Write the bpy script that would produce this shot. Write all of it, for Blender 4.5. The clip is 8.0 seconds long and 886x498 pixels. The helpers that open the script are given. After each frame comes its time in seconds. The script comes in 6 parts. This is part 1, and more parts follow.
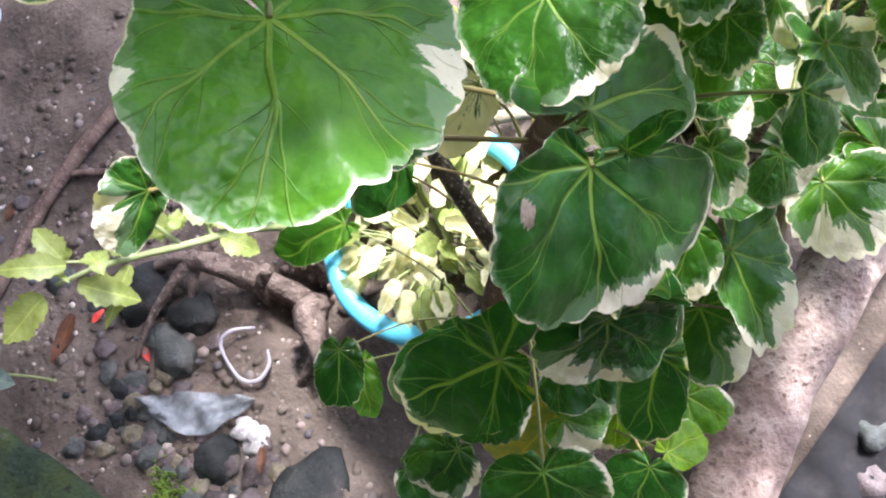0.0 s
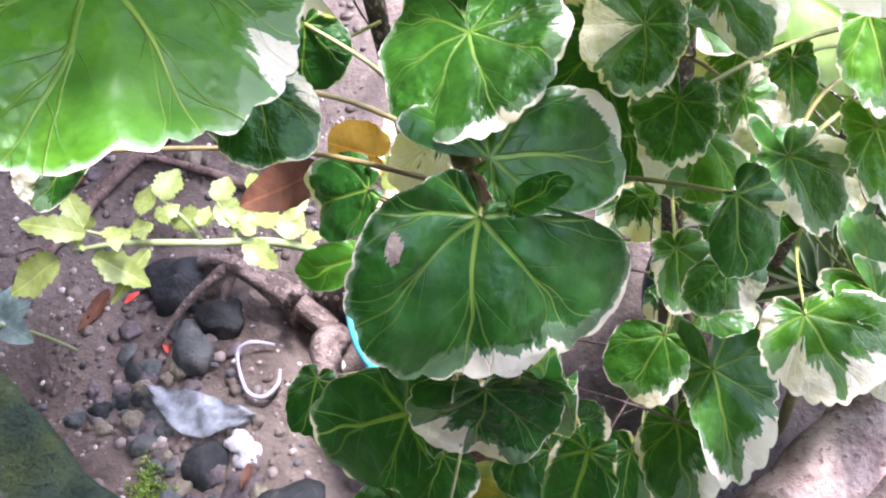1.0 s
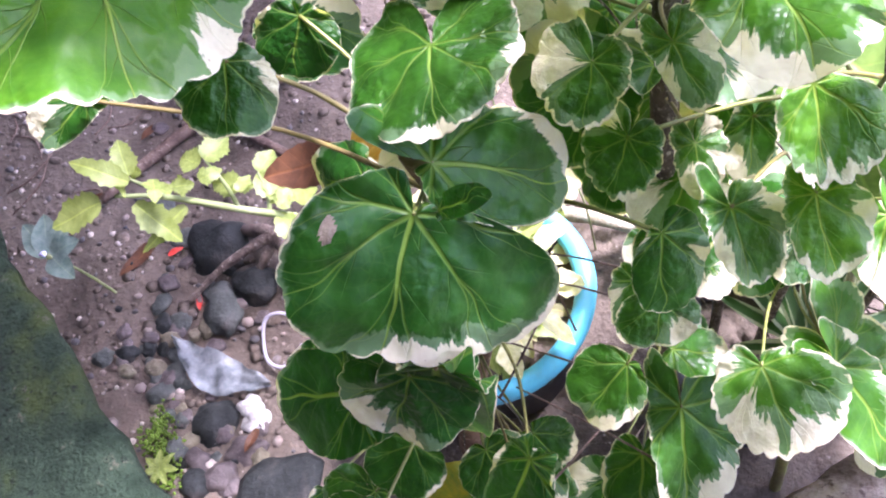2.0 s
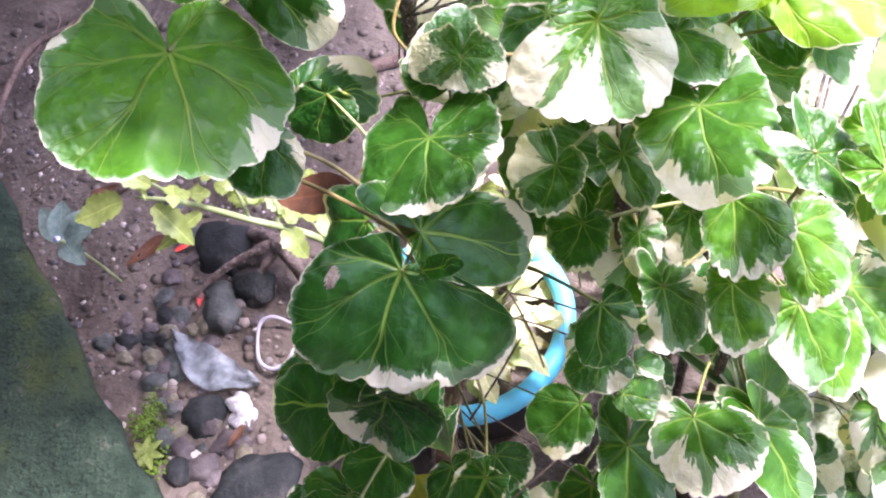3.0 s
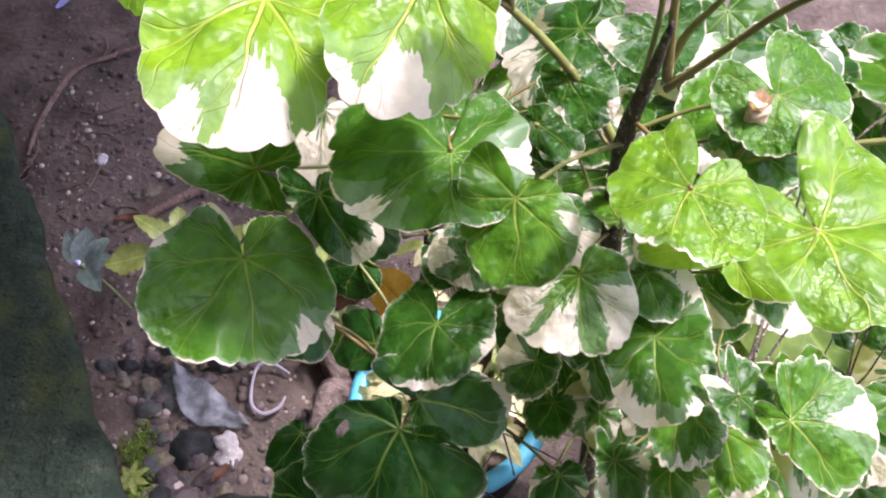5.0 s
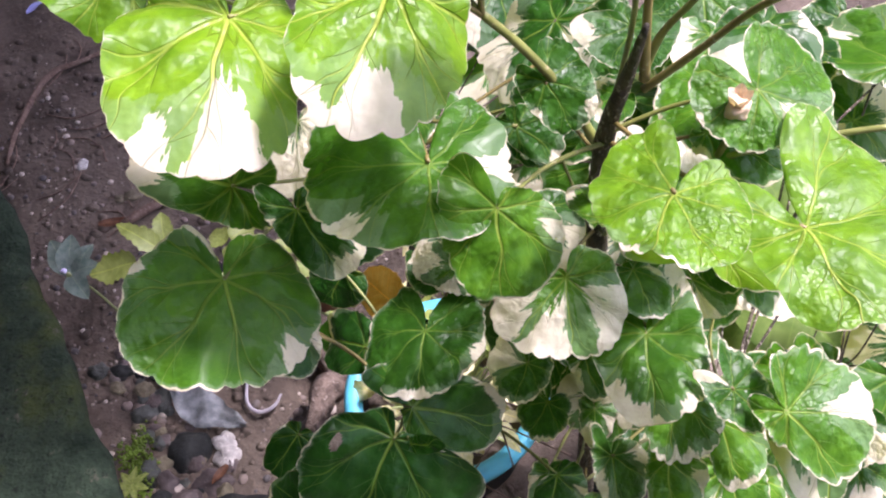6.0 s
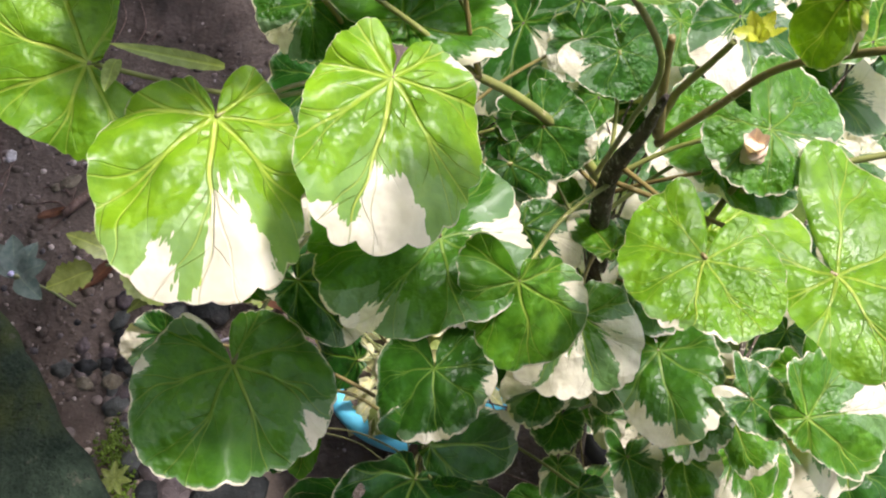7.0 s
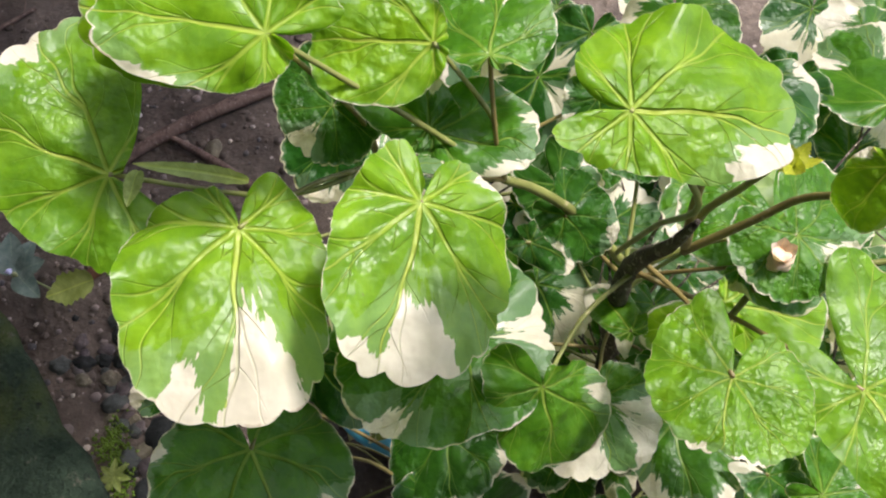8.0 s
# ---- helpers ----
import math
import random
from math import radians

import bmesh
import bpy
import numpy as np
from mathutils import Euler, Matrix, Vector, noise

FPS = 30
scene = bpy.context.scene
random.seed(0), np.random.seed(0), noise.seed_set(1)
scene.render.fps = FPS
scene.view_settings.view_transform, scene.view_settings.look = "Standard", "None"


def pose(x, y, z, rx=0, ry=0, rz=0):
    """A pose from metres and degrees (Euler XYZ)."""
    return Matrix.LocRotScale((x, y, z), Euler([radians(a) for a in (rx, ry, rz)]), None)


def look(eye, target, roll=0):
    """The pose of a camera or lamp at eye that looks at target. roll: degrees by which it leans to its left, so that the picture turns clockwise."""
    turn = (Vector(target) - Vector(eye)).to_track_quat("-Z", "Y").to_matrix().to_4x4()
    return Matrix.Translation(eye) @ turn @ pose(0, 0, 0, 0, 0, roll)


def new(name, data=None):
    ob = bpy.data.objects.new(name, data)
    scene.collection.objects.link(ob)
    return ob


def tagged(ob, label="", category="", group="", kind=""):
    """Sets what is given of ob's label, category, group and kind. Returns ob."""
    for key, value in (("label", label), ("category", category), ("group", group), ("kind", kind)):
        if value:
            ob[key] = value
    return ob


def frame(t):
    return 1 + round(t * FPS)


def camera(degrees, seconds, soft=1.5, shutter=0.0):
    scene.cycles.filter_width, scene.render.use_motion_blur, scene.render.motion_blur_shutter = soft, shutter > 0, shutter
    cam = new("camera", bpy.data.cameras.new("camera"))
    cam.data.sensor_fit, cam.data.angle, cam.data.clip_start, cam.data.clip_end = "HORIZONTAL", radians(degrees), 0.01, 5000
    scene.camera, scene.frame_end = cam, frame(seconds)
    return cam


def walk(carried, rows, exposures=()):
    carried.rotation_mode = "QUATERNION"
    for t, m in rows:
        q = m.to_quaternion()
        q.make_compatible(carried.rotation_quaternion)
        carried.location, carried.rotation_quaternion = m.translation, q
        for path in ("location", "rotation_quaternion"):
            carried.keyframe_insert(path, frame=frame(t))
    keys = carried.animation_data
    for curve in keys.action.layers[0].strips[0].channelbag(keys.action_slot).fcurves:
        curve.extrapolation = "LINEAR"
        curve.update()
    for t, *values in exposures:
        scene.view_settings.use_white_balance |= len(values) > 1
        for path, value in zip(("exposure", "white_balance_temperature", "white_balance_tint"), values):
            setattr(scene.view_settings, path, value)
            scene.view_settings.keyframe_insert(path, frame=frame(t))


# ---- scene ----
cam = camera(50.56, 8.0, 2.1)
# seconds, place in metres, turn in degrees
PATH = [
    (0, 0.0000, 0.0000, 1.4420, 17.46, 15.02, -17.63),
    (0.5, 0.0399, -0.0130, 1.4185, 22.16, 16.18, -9.83),
    (1, 0.0602, -0.0144, 1.4042, 25.23, 14.77, -2.91),
    (1.2, 0.0699, -0.0155, 1.3991, 26.54, 14.65, -0.63),
    (2.3, 0.1212, -0.0330, 1.4318, 28.37, 13.52, 9.27),
    (2.5, 0.1278, -0.0370, 1.4475, 28.60, 12.82, 9.86),
    (3, 0.1367, -0.0462, 1.4897, 30.00, 11.06, 12.55),
    (3.5, 0.1489, -0.0545, 1.5333, 30.69, 10.39, 14.18),
    (4, 0.1547, -0.0519, 1.5675, 31.92, 9.56, 15.66),
    (4.5, 0.1461, -0.0403, 1.5928, 33.07, 7.26, 17.17),
    (5, 0.1488, -0.0301, 1.6032, 33.27, 6.99, 19.24),
    (5.2, 0.1518, -0.0228, 1.6032, 32.74, 8.53, 17.70),
    (6.3, 0.1398, -0.0088, 1.6045, 30.95, 8.22, 15.10),
    (6.5, 0.1313, 0.0075, 1.6104, 29.16, 8.86, 12.77),
    (7, 0.1097, 0.0336, 1.6247, 25.97, 8.25, 8.59),
    (7.5, 0.0917, 0.0554, 1.6385, 24.18, 7.03, 6.84),
    (8, 0.0949, 0.0759, 1.6436, 24.35, 7.80, 8.63),
]
# the clip's camera closes down as it comes up into the lit leaves
EXPOSURES = [(0, 2.6, 5780, 21), (1.0, 2.95, 5550, 30), (2.5, 2.82, 5620, 35), (3.5, 2.54, 5700, 36), (4.5, 1.93, 5800, 37), (5.2, 1.74, 5900, 35), (6.5, 1.62, 6000, 29), (7.0, 1.48, 6200, 20), (8.0, 1.19, 6230, 17)]
walk(cam, [(t, pose(x, y, z, rx, ry, rz)) for t, x, y, z, rx, ry, rz in PATH], EXPOSURES)

# ---- light ----
world = bpy.data.worlds.new("sky")
scene.world = world
world.use_nodes = True
wn = world.node_tree.nodes
sky = wn.new("ShaderNodeTexSky")
sky.sky_type, sky.sun_disc = "NISHITA", False
sky.sun_elevation, sky.sun_rotation = radians(57.5), radians(55)
sky.air_density, sky.dust_density = 1.0, 3.0
wn["Background"].inputs["Strength"].default_value = 0.15
world.node_tree.links.new(sky.outputs[0], wn["Background"].inputs["Color"])
sun = new("sun", bpy.data.lights.new("sun", "SUN"))
sun.data.energy, sun.data.angle, sun.data.color = 2.5, radians(7), (1.0, 0.95, 0.86)
sun.matrix_world = look((2.22, 1.76, 4.85), (0, 0.2, 0.6))


# ---- materials ----
class Net:
    """Short hand for building a node material."""

    def __init__(self, name):
        self.mat = bpy.data.materials.new(name)
        self.mat.use_nodes = True
        self.tree = self.mat.node_tree
        self.bsdf = self.tree.nodes["Principled BSDF"]
        self.out = self.tree.nodes["Material Output"]

    def node(self, kind, **settings):
        n = self.tree.nodes.new("ShaderNode" + kind)
        for key, value in settings.items():
            setattr(n, key, value)
        return n

    def put(self, socket, value):
        if isinstance(value, bpy.types.NodeSocket):
            self.tree.links.new(value, socket)
        elif isinstance(value, tuple) and len(value) == 3 and socket.type == "RGBA":
            socket.default_value = (*value, 1)
        else:
            socket.default_value = value

    def math(self, op, a, b=0.0, c=0.0):
        n = self.node("Math", operation=op)
        for k, v in enumerate((a, b, c)):
            self.put(n.inputs[k], v)
        return n.outputs[0]

    def ramp(self, x, low, high, a=0.0, b=1.0):
        n = self.node("MapRange", interpolation_type="SMOOTHSTEP")
        for k, v in enumerate((x, low, high, a, b)):
            self.put(n.inputs[k], v)
        return n.outputs[0]

    def mix(self, f, a, b, mode="MIX"):
        n = self.node("Mix", data_type="RGBA", blend_type=mode)
        self.put(n.inputs[0], f), self.put(n.inputs[6], a), self.put(n.inputs[7], b)
        return n.outputs[2]

    def noise(self, at, scale, detail=4.0, rough=0.55, dims="3D", w=0.0):
        n = self.node("TexNoise", noise_dimensions=dims)
        if at is not None:
            self.put(n.inputs["Vector"], at)
        self.put(n.inputs["Scale"], scale), self.put(n.inputs["Detail"], detail), self.put(n.inputs["Roughness"], rough)
        if dims == "4D":
            self.put(n.inputs["W"], w)
        return n.outputs["Fac"]

    def voronoi(self, at, scale, feature="F1"):
        n = self.node("TexVoronoi", feature=feature)
        self.put(n.inputs["Vector"], at), self.put(n.inputs["Scale"], scale)
        return n.outputs["Distance"]

    def cells(self, at, scale):
        n = self.node("TexVoronoi", feature="DISTANCE_TO_EDGE")
        self.put(n.inputs["Vector"], at), self.put(n.inputs["Scale"], scale)
        return n.outputs["Distance"]

    def spot(self):
        return self.node("TexCoord").outputs["Object"]

    def chance(self):
        return self.node("ObjectInfo").outputs["Random"]

    def bump(self, height, strength, distance):
        n = self.node("Bump")
        self.put(n.inputs["Height"], height), self.put(n.inputs["Strength"], strength), self.put(n.inputs["Distance"], distance)
        self.put(self.bsdf.inputs["Normal"], n.outputs[0])
        return n.outputs[0]

    def skin(self, colour, rough=0.6, metal=0.0, spec=0.5):
        self.put(self.bsdf.inputs["Base Color"], colour), self.put(self.bsdf.inputs["Roughness"], rough)
        self.put(self.bsdf.inputs["Metallic"], metal), self.put(self.bsdf.inputs["Specular IOR Level"], spec)
        return self.mat

    def thin(self, colour, share):
        """Lets light through a thin blade."""
        t, m = self.node("BsdfTranslucent"), self.node("MixShader")
        self.put(t.inputs[0], colour), self.put(m.inputs[0], share)
        self.tree.links.new(self.bsdf.outputs[0], m.inputs[1]), self.tree.links.new(t.outputs[0], m.inputs[2])
        self.tree.links.new(m.outputs[0], self.out.inputs["Surface"])


def variegated_leaf():
    """Glossy green blade with palmate veins, a thin cream margin and cream patches that run in from the rim."""
    n = Net("variegated_leaf")

    def pair(layer):
        sep = n.node("SeparateXYZ")
        n.put(sep.inputs[0], n.node("UVMap", uv_map=layer).outputs[0])
        return sep.outputs[0], sep.outputs[1]

    uv = n.node("UVMap", uv_map="blade").outputs[0]
    (x, y), (rim, age), (margin, seed) = pair("blade"), pair("rim_age"), pair("margin_seed")
    wob = n.noise(uv, 1.9, 1.0, 0.5, "4D", seed)
    raw = n.math("ARCTAN2", x, y)
    ang = n.math("ADD", raw, n.math("MULTIPLY", n.math("SUBTRACT", wob, 0.5), 0.46))
    r = n.math("SQRT", n.math("ADD", n.math("MULTIPLY", x, x), n.math("MULTIPLY", y, y)))
    fold = n.math("PINGPONG", ang, 0.40)
    off = n.math("MULTIPLY", r, n.math("SINE", fold))
    along = n.math("MULTIPLY", r, n.math("COSINE", fold))
    wide = n.math("MULTIPLY_ADD", rim, -0.017, 0.024)
    middle = n.ramp(n.math("ABSOLUTE", ang), 0.36, 0.44, 1.0, 0.6)
    vein = n.math("MULTIPLY", middle, n.math("SUBTRACT", 1.0, n.ramp(off, n.math("MULTIPLY", wide, 0.35), wide)))
    # main veins fork halfway out
    parting = n.math("ABSOLUTE", n.math("SUBTRACT", fold, n.math("MULTIPLY", n.math("MAXIMUM", n.math("SUBTRACT", rim, 0.40), 0.0), 0.36)))
    fork = n.math("SUBTRACT", 1.0, n.ramp(n.math("MULTIPLY", r, n.math("SINE", parting)), n.math("MULTIPLY", wide, 0.2), n.math("MULTIPLY", wide, 0.75)))
    vein = n.math("MAXIMUM", vein, n.math("MULTIPLY", n.math("MULTIPLY", fork, n.ramp(rim, 0.38, 0.46)), 0.45))
    # side veins leave the main ones at a slant and fade out between them
    side = n.math("PINGPONG", n.math("SUBTRACT", along, n.math("MULTIPLY_ADD", off, 1.15, n.math("MULTIPLY", wob, 0.22))), 0.145)
    fine = n.math("MULTIPLY", n.math("SUBTRACT", 1.0, n.ramp(side, 0.001, 0.007)), n.ramp(off, 0.24, 0.05))
    net_veins = n.ramp(n.cells(uv, 11.0), 0.0, 0.05, 1.0, 0.0)

    # cream: tongues along the veins, with frayed ends
    fan = n.node("CombineXYZ")
    n.put(fan.inputs[0], n.math("MULTIPLY", raw, 1.0)), n.put(fan.inputs[1], n.math("MULTIPLY", r, 0.30)), n.put(fan.inputs[2], seed)
    fray = n.math("SUBTRACT", n.noise(fan.outputs[0], 5.5, 4.0, 0.62), 0.5)
    torn = n.math("SUBTRACT", n.noise(fan.outputs[0], 15.0, 3.0, 0.6), 0.5)
    blot = n.math("SUBTRACT", n.noise(uv, 3.6, 4.0, 0.6, "4D", seed), 0.5)
    deep_a, deep_b = pair("deep_ab")
    deep_c, _ = pair("deep_c")
    depth = n.math("MULTIPLY", margin, n.math("MULTIPLY_ADD", fray, 5.0, 0.62))
    # real sage zone beside the cream, widened with the margin to paint sky light
    halo = n.math("MULTIPLY_ADD", margin, 2.6, -0.03)
    for layer, deep in (("patch_a", deep_a), ("patch_b", deep_b), ("patch_c", deep_c)):
        at, half = pair(layer)
        away = n.math("ABSOLUTE", n.math("SUBTRACT", n.math("MULTIPLY_ADD", blot, 0.3, n.math("MULTIPLY_ADD", torn, 0.22, raw)), at))
        inside = n.ramp(n.math("SUBTRACT", half, away), -0.05, n.math("MULTIPLY_ADD", half, 0.35, 0.03))
        depth = n.math("MAXIMUM", depth, n.math("MULTIPLY", n.math("MULTIPLY", inside, deep), n.math("MULTIPLY_ADD", fray, 2.4, n.math("MULTIPLY_ADD", torn, 1.5, 1.0))))
        near = n.ramp(n.math("SUBTRACT", half, away), -0.42, 0.0)
        halo = n.math("MAXIMUM", halo, n.math("MULTIPLY", near, n.math("MULTIPLY_ADD", deep, 1.2, 0.02)))
    white = n.ramp(n.math("SUBTRACT", n.math("ADD", rim, depth), 1.0), 0.0, 0.016)
    smear = n.math("ADD", n.math("MULTIPLY", fray, 0.8), n.math("ADD", n.math("MULTIPLY", torn, 0.5), n.math("MULTIPLY", blot, 0.9)))
    grey = n.ramp(n.math("SUBTRACT", n.math("ADD", n.math("ADD", rim, halo), n.math("MULTIPLY", smear, n.math("MULTIPLY_ADD", halo, 1.9, 0.05))), 1.0), 0.0, 0.03)
    grey = n.math("MULTIPLY", grey, n.ramp(age, 0.3, 0.9, 0.50, 0.36))

    young = n.mix(n.ramp(age, 0.0, 0.55), (0.014, 0.074, 0.008), (0.060, 0.180, 0.008))
    young = n.mix(n.ramp(age, 0.45, 1.3), young, (0.22, 0.40, 0.004))
    blotch = n.noise(uv, 4.0, 5.0, 0.6, "4D", seed)
    green = n.mix(n.ramp(blotch, 0.35, 0.7), n.mix(1.0, young, (0.75, 0.8, 0.9), "MULTIPLY"), n.mix(1.0, young, (1.4, 1.25, 1.15), "MULTIPLY"))
    col = n.mix(grey, green, n.mix(0.6, young, (0.28, 0.38, 0.26)))
    col = n.mix(white, col, n.mix(n.noise(uv, 9.0, 4.0, 0.6, "4D", seed), (0.55, 0.50, 0.37), (0.70, 0.67, 0.54)))
    lines = n.math("MAXIMUM", n.math("MULTIPLY", vein, 0.75), n.math("MAXIMUM", n.math("MULTIPLY", fine, 0.20), n.math("MULTIPLY", net_veins, 0.05)))
    col = n.mix(n.math("MULTIPLY", lines, n.math("SUBTRACT", 1.0, n.math("MULTIPLY", white, 0.75))), col, n.mix(n.ramp(age, 0.2, 1.0), (0.19, 0.30, 0.045), (0.48, 0.56, 0.09)))
    speck = n.ramp(n.noise(uv, 26.0, 2.0, 0.5, "4D", seed), 0.74, 0.78)
    col = n.mix(n.math("MULTIPLY", speck, 0.5), col, (0.16, 0.12, 0.06))
    brown = n.ramp(n.math("MULTIPLY_ADD", torn, 0.03, rim), 0.985, 0.998)
    col = n.mix(n.math("MULTIPLY", brown, n.ramp(fray, 0.0, 0.15, 0.0, 0.5)), col, (0.24, 0.14, 0.06))

    pucker, ripple = n.noise(uv, 7.0, 2.0, 0.5, "4D", seed), n.noise(uv, 15.0, 2.0, 0.5, "4D", seed)
    quilt = n.math("MULTIPLY_ADD", ripple, 0.12, n.math("MULTIPLY_ADD", n.cells(uv, 6.0), 0.30, n.math("MULTIPLY", pucker, 0.75)))
    h = n.math("SUBTRACT", quilt, n.math("MULTIPLY", n.math("MAXIMUM", vein, n.math("MULTIPLY", fine, 0.7)), 0.30))
    calm = n.ramp(n.noise(uv, 1.5, 1.0, 0.5, "4D", seed), 0.38, 0.60, 0.35, 1.0)
    n.bump(n.math("MULTIPLY", h, calm), 0.9, 0.0038)
    wet = n.ramp(n.noise(uv, 2.3, 2.0, 0.5, "4D", seed), 0.40, 0.60, 0.38, 0.27)
    n.skin(col, n.math("MULTIPLY_ADD", blotch, 0.12, wet), 0.0, 0.30)
    n.thin(n.mix(1.0, col, (1.6, 1.8, 0.40), "MULTIPLY"), 0.34)
    return n.mat


def plain_leaf(name, a, b, share=0.3, rough=0.45, scale=6.0):
    """A leaf with a midrib and side veins; blade coordinates as for the shrub's leaves."""
    n = Net(name)
    uv = n.node("UVMap", uv_map="blade").outputs[0]
    sep = n.node("SeparateXYZ")
    n.put(sep.inputs[0], uv)
    off = n.math("ABSOLUTE", sep.outputs[0])
    mid = n.math("SUBTRACT", 1.0, n.ramp(off, 0.006, 0.02))
    side = n.math("PINGPONG", n.math("SUBTRACT", sep.outputs[1], n.math("MULTIPLY", off, 0.8)), 0.08)
    fine = n.math("SUBTRACT", 1.0, n.ramp(side, 0.002, 0.012))
    mott = n.noise(uv, scale, 5.0, 0.6, "4D", n.math("MULTIPLY", n.chance(), 40.0))
    col = n.mix(n.ramp(mott, 0.3, 0.7), a, b)
    lines = n.math("MAXIMUM", n.math("MULTIPLY", mid, 0.6), n.math("MULTIPLY", fine, 0.25))
    col = n.mix(lines, col, n.mix(1.0, col, (1.7, 1.6, 1.3), "MULTIPLY"))
    n.bump(n.math("SUBTRACT", n.math("MULTIPLY", mott, 0.6), lines), 0.4, 0.001)
    n.skin(col, rough)
    if share:
        n.thin(n.mix(1.0, col, (1.3, 1.3, 0.7), "MULTIPLY"), share)
    return n.mat


def bark(name, a, b, c, scale, rough=0.75, relief=0.004):
    n = Net(name)
    at = n.spot()
    stretch = n.node("Mapping")
    n.put(stretch.inputs[0], at)
    stretch.inputs["Scale"].default_value = (1, 1, 0.45)
    big, small = n.noise(stretch.outputs[0], scale, 5.0, 0.65), n.noise(stretch.outputs[0], scale * 5, 4.0, 0.6)
    col = n.mix(n.ramp(big, 0.36, 0.62), a, b)
    col = n.mix(n.ramp(small, 0.56, 0.66), col, c)
    n.bump(n.math("ADD", big, n.math("MULTIPLY", small, 0.6)), 0.9, relief)
    return n.skin(col, rough, 0.0, 0.3)


def soil():
    """Damp trodden earth: soft grey-brown patches, darker damp spots, sparse grit."""
    n = Net("soil")
    at = n.spot()
    big, mid, small = n.noise(at, 2.2, 5.0, 0.6), n.noise(at, 9.0, 6.0, 0.6), n.noise(at, 70.0, 5.0, 0.6)
    col = n.mix(n.ramp(mid, 0.32, 0.70), (0.056, 0.043, 0.033), (0.150, 0.118, 0.092))
    col = n.mix(n.ramp(big, 0.40, 0.66), col, n.mix(mid, (0.086, 0.069, 0.053), (0.195, 0.158, 0.126)))
    col = n.mix(n.math("MULTIPLY", n.ramp(small, 0.52, 0.66), 0.55), col, n.mix(1.0, col, (1.45, 1.4, 1.36), "MULTIPLY"))
    grit, flake = n.voronoi(at, 85.0), n.voronoi(at, 38.0)
    col = n.mix(n.math("MULTIPLY", n.ramp(grit, 0.24, 0.10), n.ramp(small, 0.54, 0.66)), col, (0.38, 0.33, 0.30))
    col = n.mix(n.math("MULTIPLY", n.ramp(flake, 0.20, 0.12), n.ramp(n.noise(at, 30.0, 2.0, 0.5), 0.60, 0.66)), col, (0.40, 0.34, 0.31))
    col = n.mix(n.math("MULTIPLY", n.ramp(n.noise(at, 26.0, 5.0, 0.7), 0.58, 0.74), 0.8), col, (0.040, 0.031, 0.027))
    n.bump(n.math("ADD", n.math("MULTIPLY", mid, 1.2), n.math("MULTIPLY", small, 0.45)), 0.9, 0.016)
    return n.skin(col, n.math("MULTIPLY_ADD", big, -0.35, 0.95), 0.0, 0.35)


def tinted_stone(name, c, dusty=False):
    n = Net(name)
    at = n.spot()
    mott, fine = n.noise(at, 24.0, 5.0, 0.65), n.noise(at, 150.0, 3.0, 0.6)
    col = n.mix(n.ramp(mott, 0.3, 0.7), tuple(0.65 * v for v in c), tuple(1.35 * v for v in c))
    col = n.mix(n.ramp(fine, 0.6, 0.72), col, tuple(min(1.0, 2.0 * v) for v in c))
    if dusty:
        col = n.mix(n.math("MULTIPLY", n.ramp(n.noise(at, 14.0, 6.0, 0.7), 0.52, 0.68), 0.4), col, n.mix(mott, (0.07, 0.055, 0.05), (0.17, 0.135, 0.12)))
    n.bump(n.math("ADD", mott, n.math("MULTIPLY", fine, 0.5)), 0.9, 0.006)
    return n.skin(col, 0.72, 0.0, 0.35)


def mossy():
    n = Net("mossy_concrete")
    at = n.spot()
    big, mid, fine = n.noise(at, 4.0, 5.0, 0.6), n.noise(at, 22.0, 6.0, 0.68), n.noise(at, 120.0, 4.0, 0.6)
    col = n.mix(n.ramp(mid, 0.34, 0.66), (0.017, 0.032, 0.018), (0.036, 0.060, 0.036))
    col = n.mix(n.ramp(big, 0.56, 0.68), col, n.mix(fine, (0.030, 0.052, 0.014), (0.070, 0.092, 0.028)))
    col = n.mix(n.ramp(n.math("ADD", mid, n.math("MULTIPLY", fine, 0.5)), 0.86, 0.98), col, (0.095, 0.10, 0.070))
    col = n.mix(n.ramp(n.noise(at, 55.0, 4.0, 0.7), 0.60, 0.66), col, (0.012, 0.018, 0.012))
    n.bump(n.math("ADD", mid, n.math("MULTIPLY", fine, 0.9)), 1.0, 0.014)
    return n.skin(col, 0.85, 0.0, 0.25)


def plastic(name, a, b, rough=0.35, share=0.0):
    n = Net(name)
    at = n.spot()
    dirt = n.noise(at, 30.0, 5.0, 0.65)
    col = n.mix(n.ramp(dirt, 0.45, 0.75), a, b)
    n.bump(n.noise(at, 60.0, 3.0, 0.5), 0.15, 0.002)
    n.skin(col, n.math("MULTIPLY_ADD", dirt, 0.3, rough))
    if share:
        n.thin(col, share)
    return n.mat


def clear_film():
    n = Net("grey_film")
    at = n.spot()
    crease = n.noise(at, 45.0, 5.0, 0.65)
    n.bump(crease, 0.8, 0.006)
    n.skin(n.mix(crease, (0.13, 0.155, 0.165), (0.30, 0.33, 0.34)), 0.25)
    gap, m = n.node("BsdfTransparent"), n.node("MixShader")
    n.put(m.inputs[0], n.ramp(crease, 0.35, 0.65, 0.30, 0.06))
    n.tree.links.new(n.bsdf.outputs[0], m.inputs[1]), n.tree.links.new(gap.outputs[0], m.inputs[2])
    n.tree.links.new(m.outputs[0], n.out.inputs["Surface"])
    return n.mat


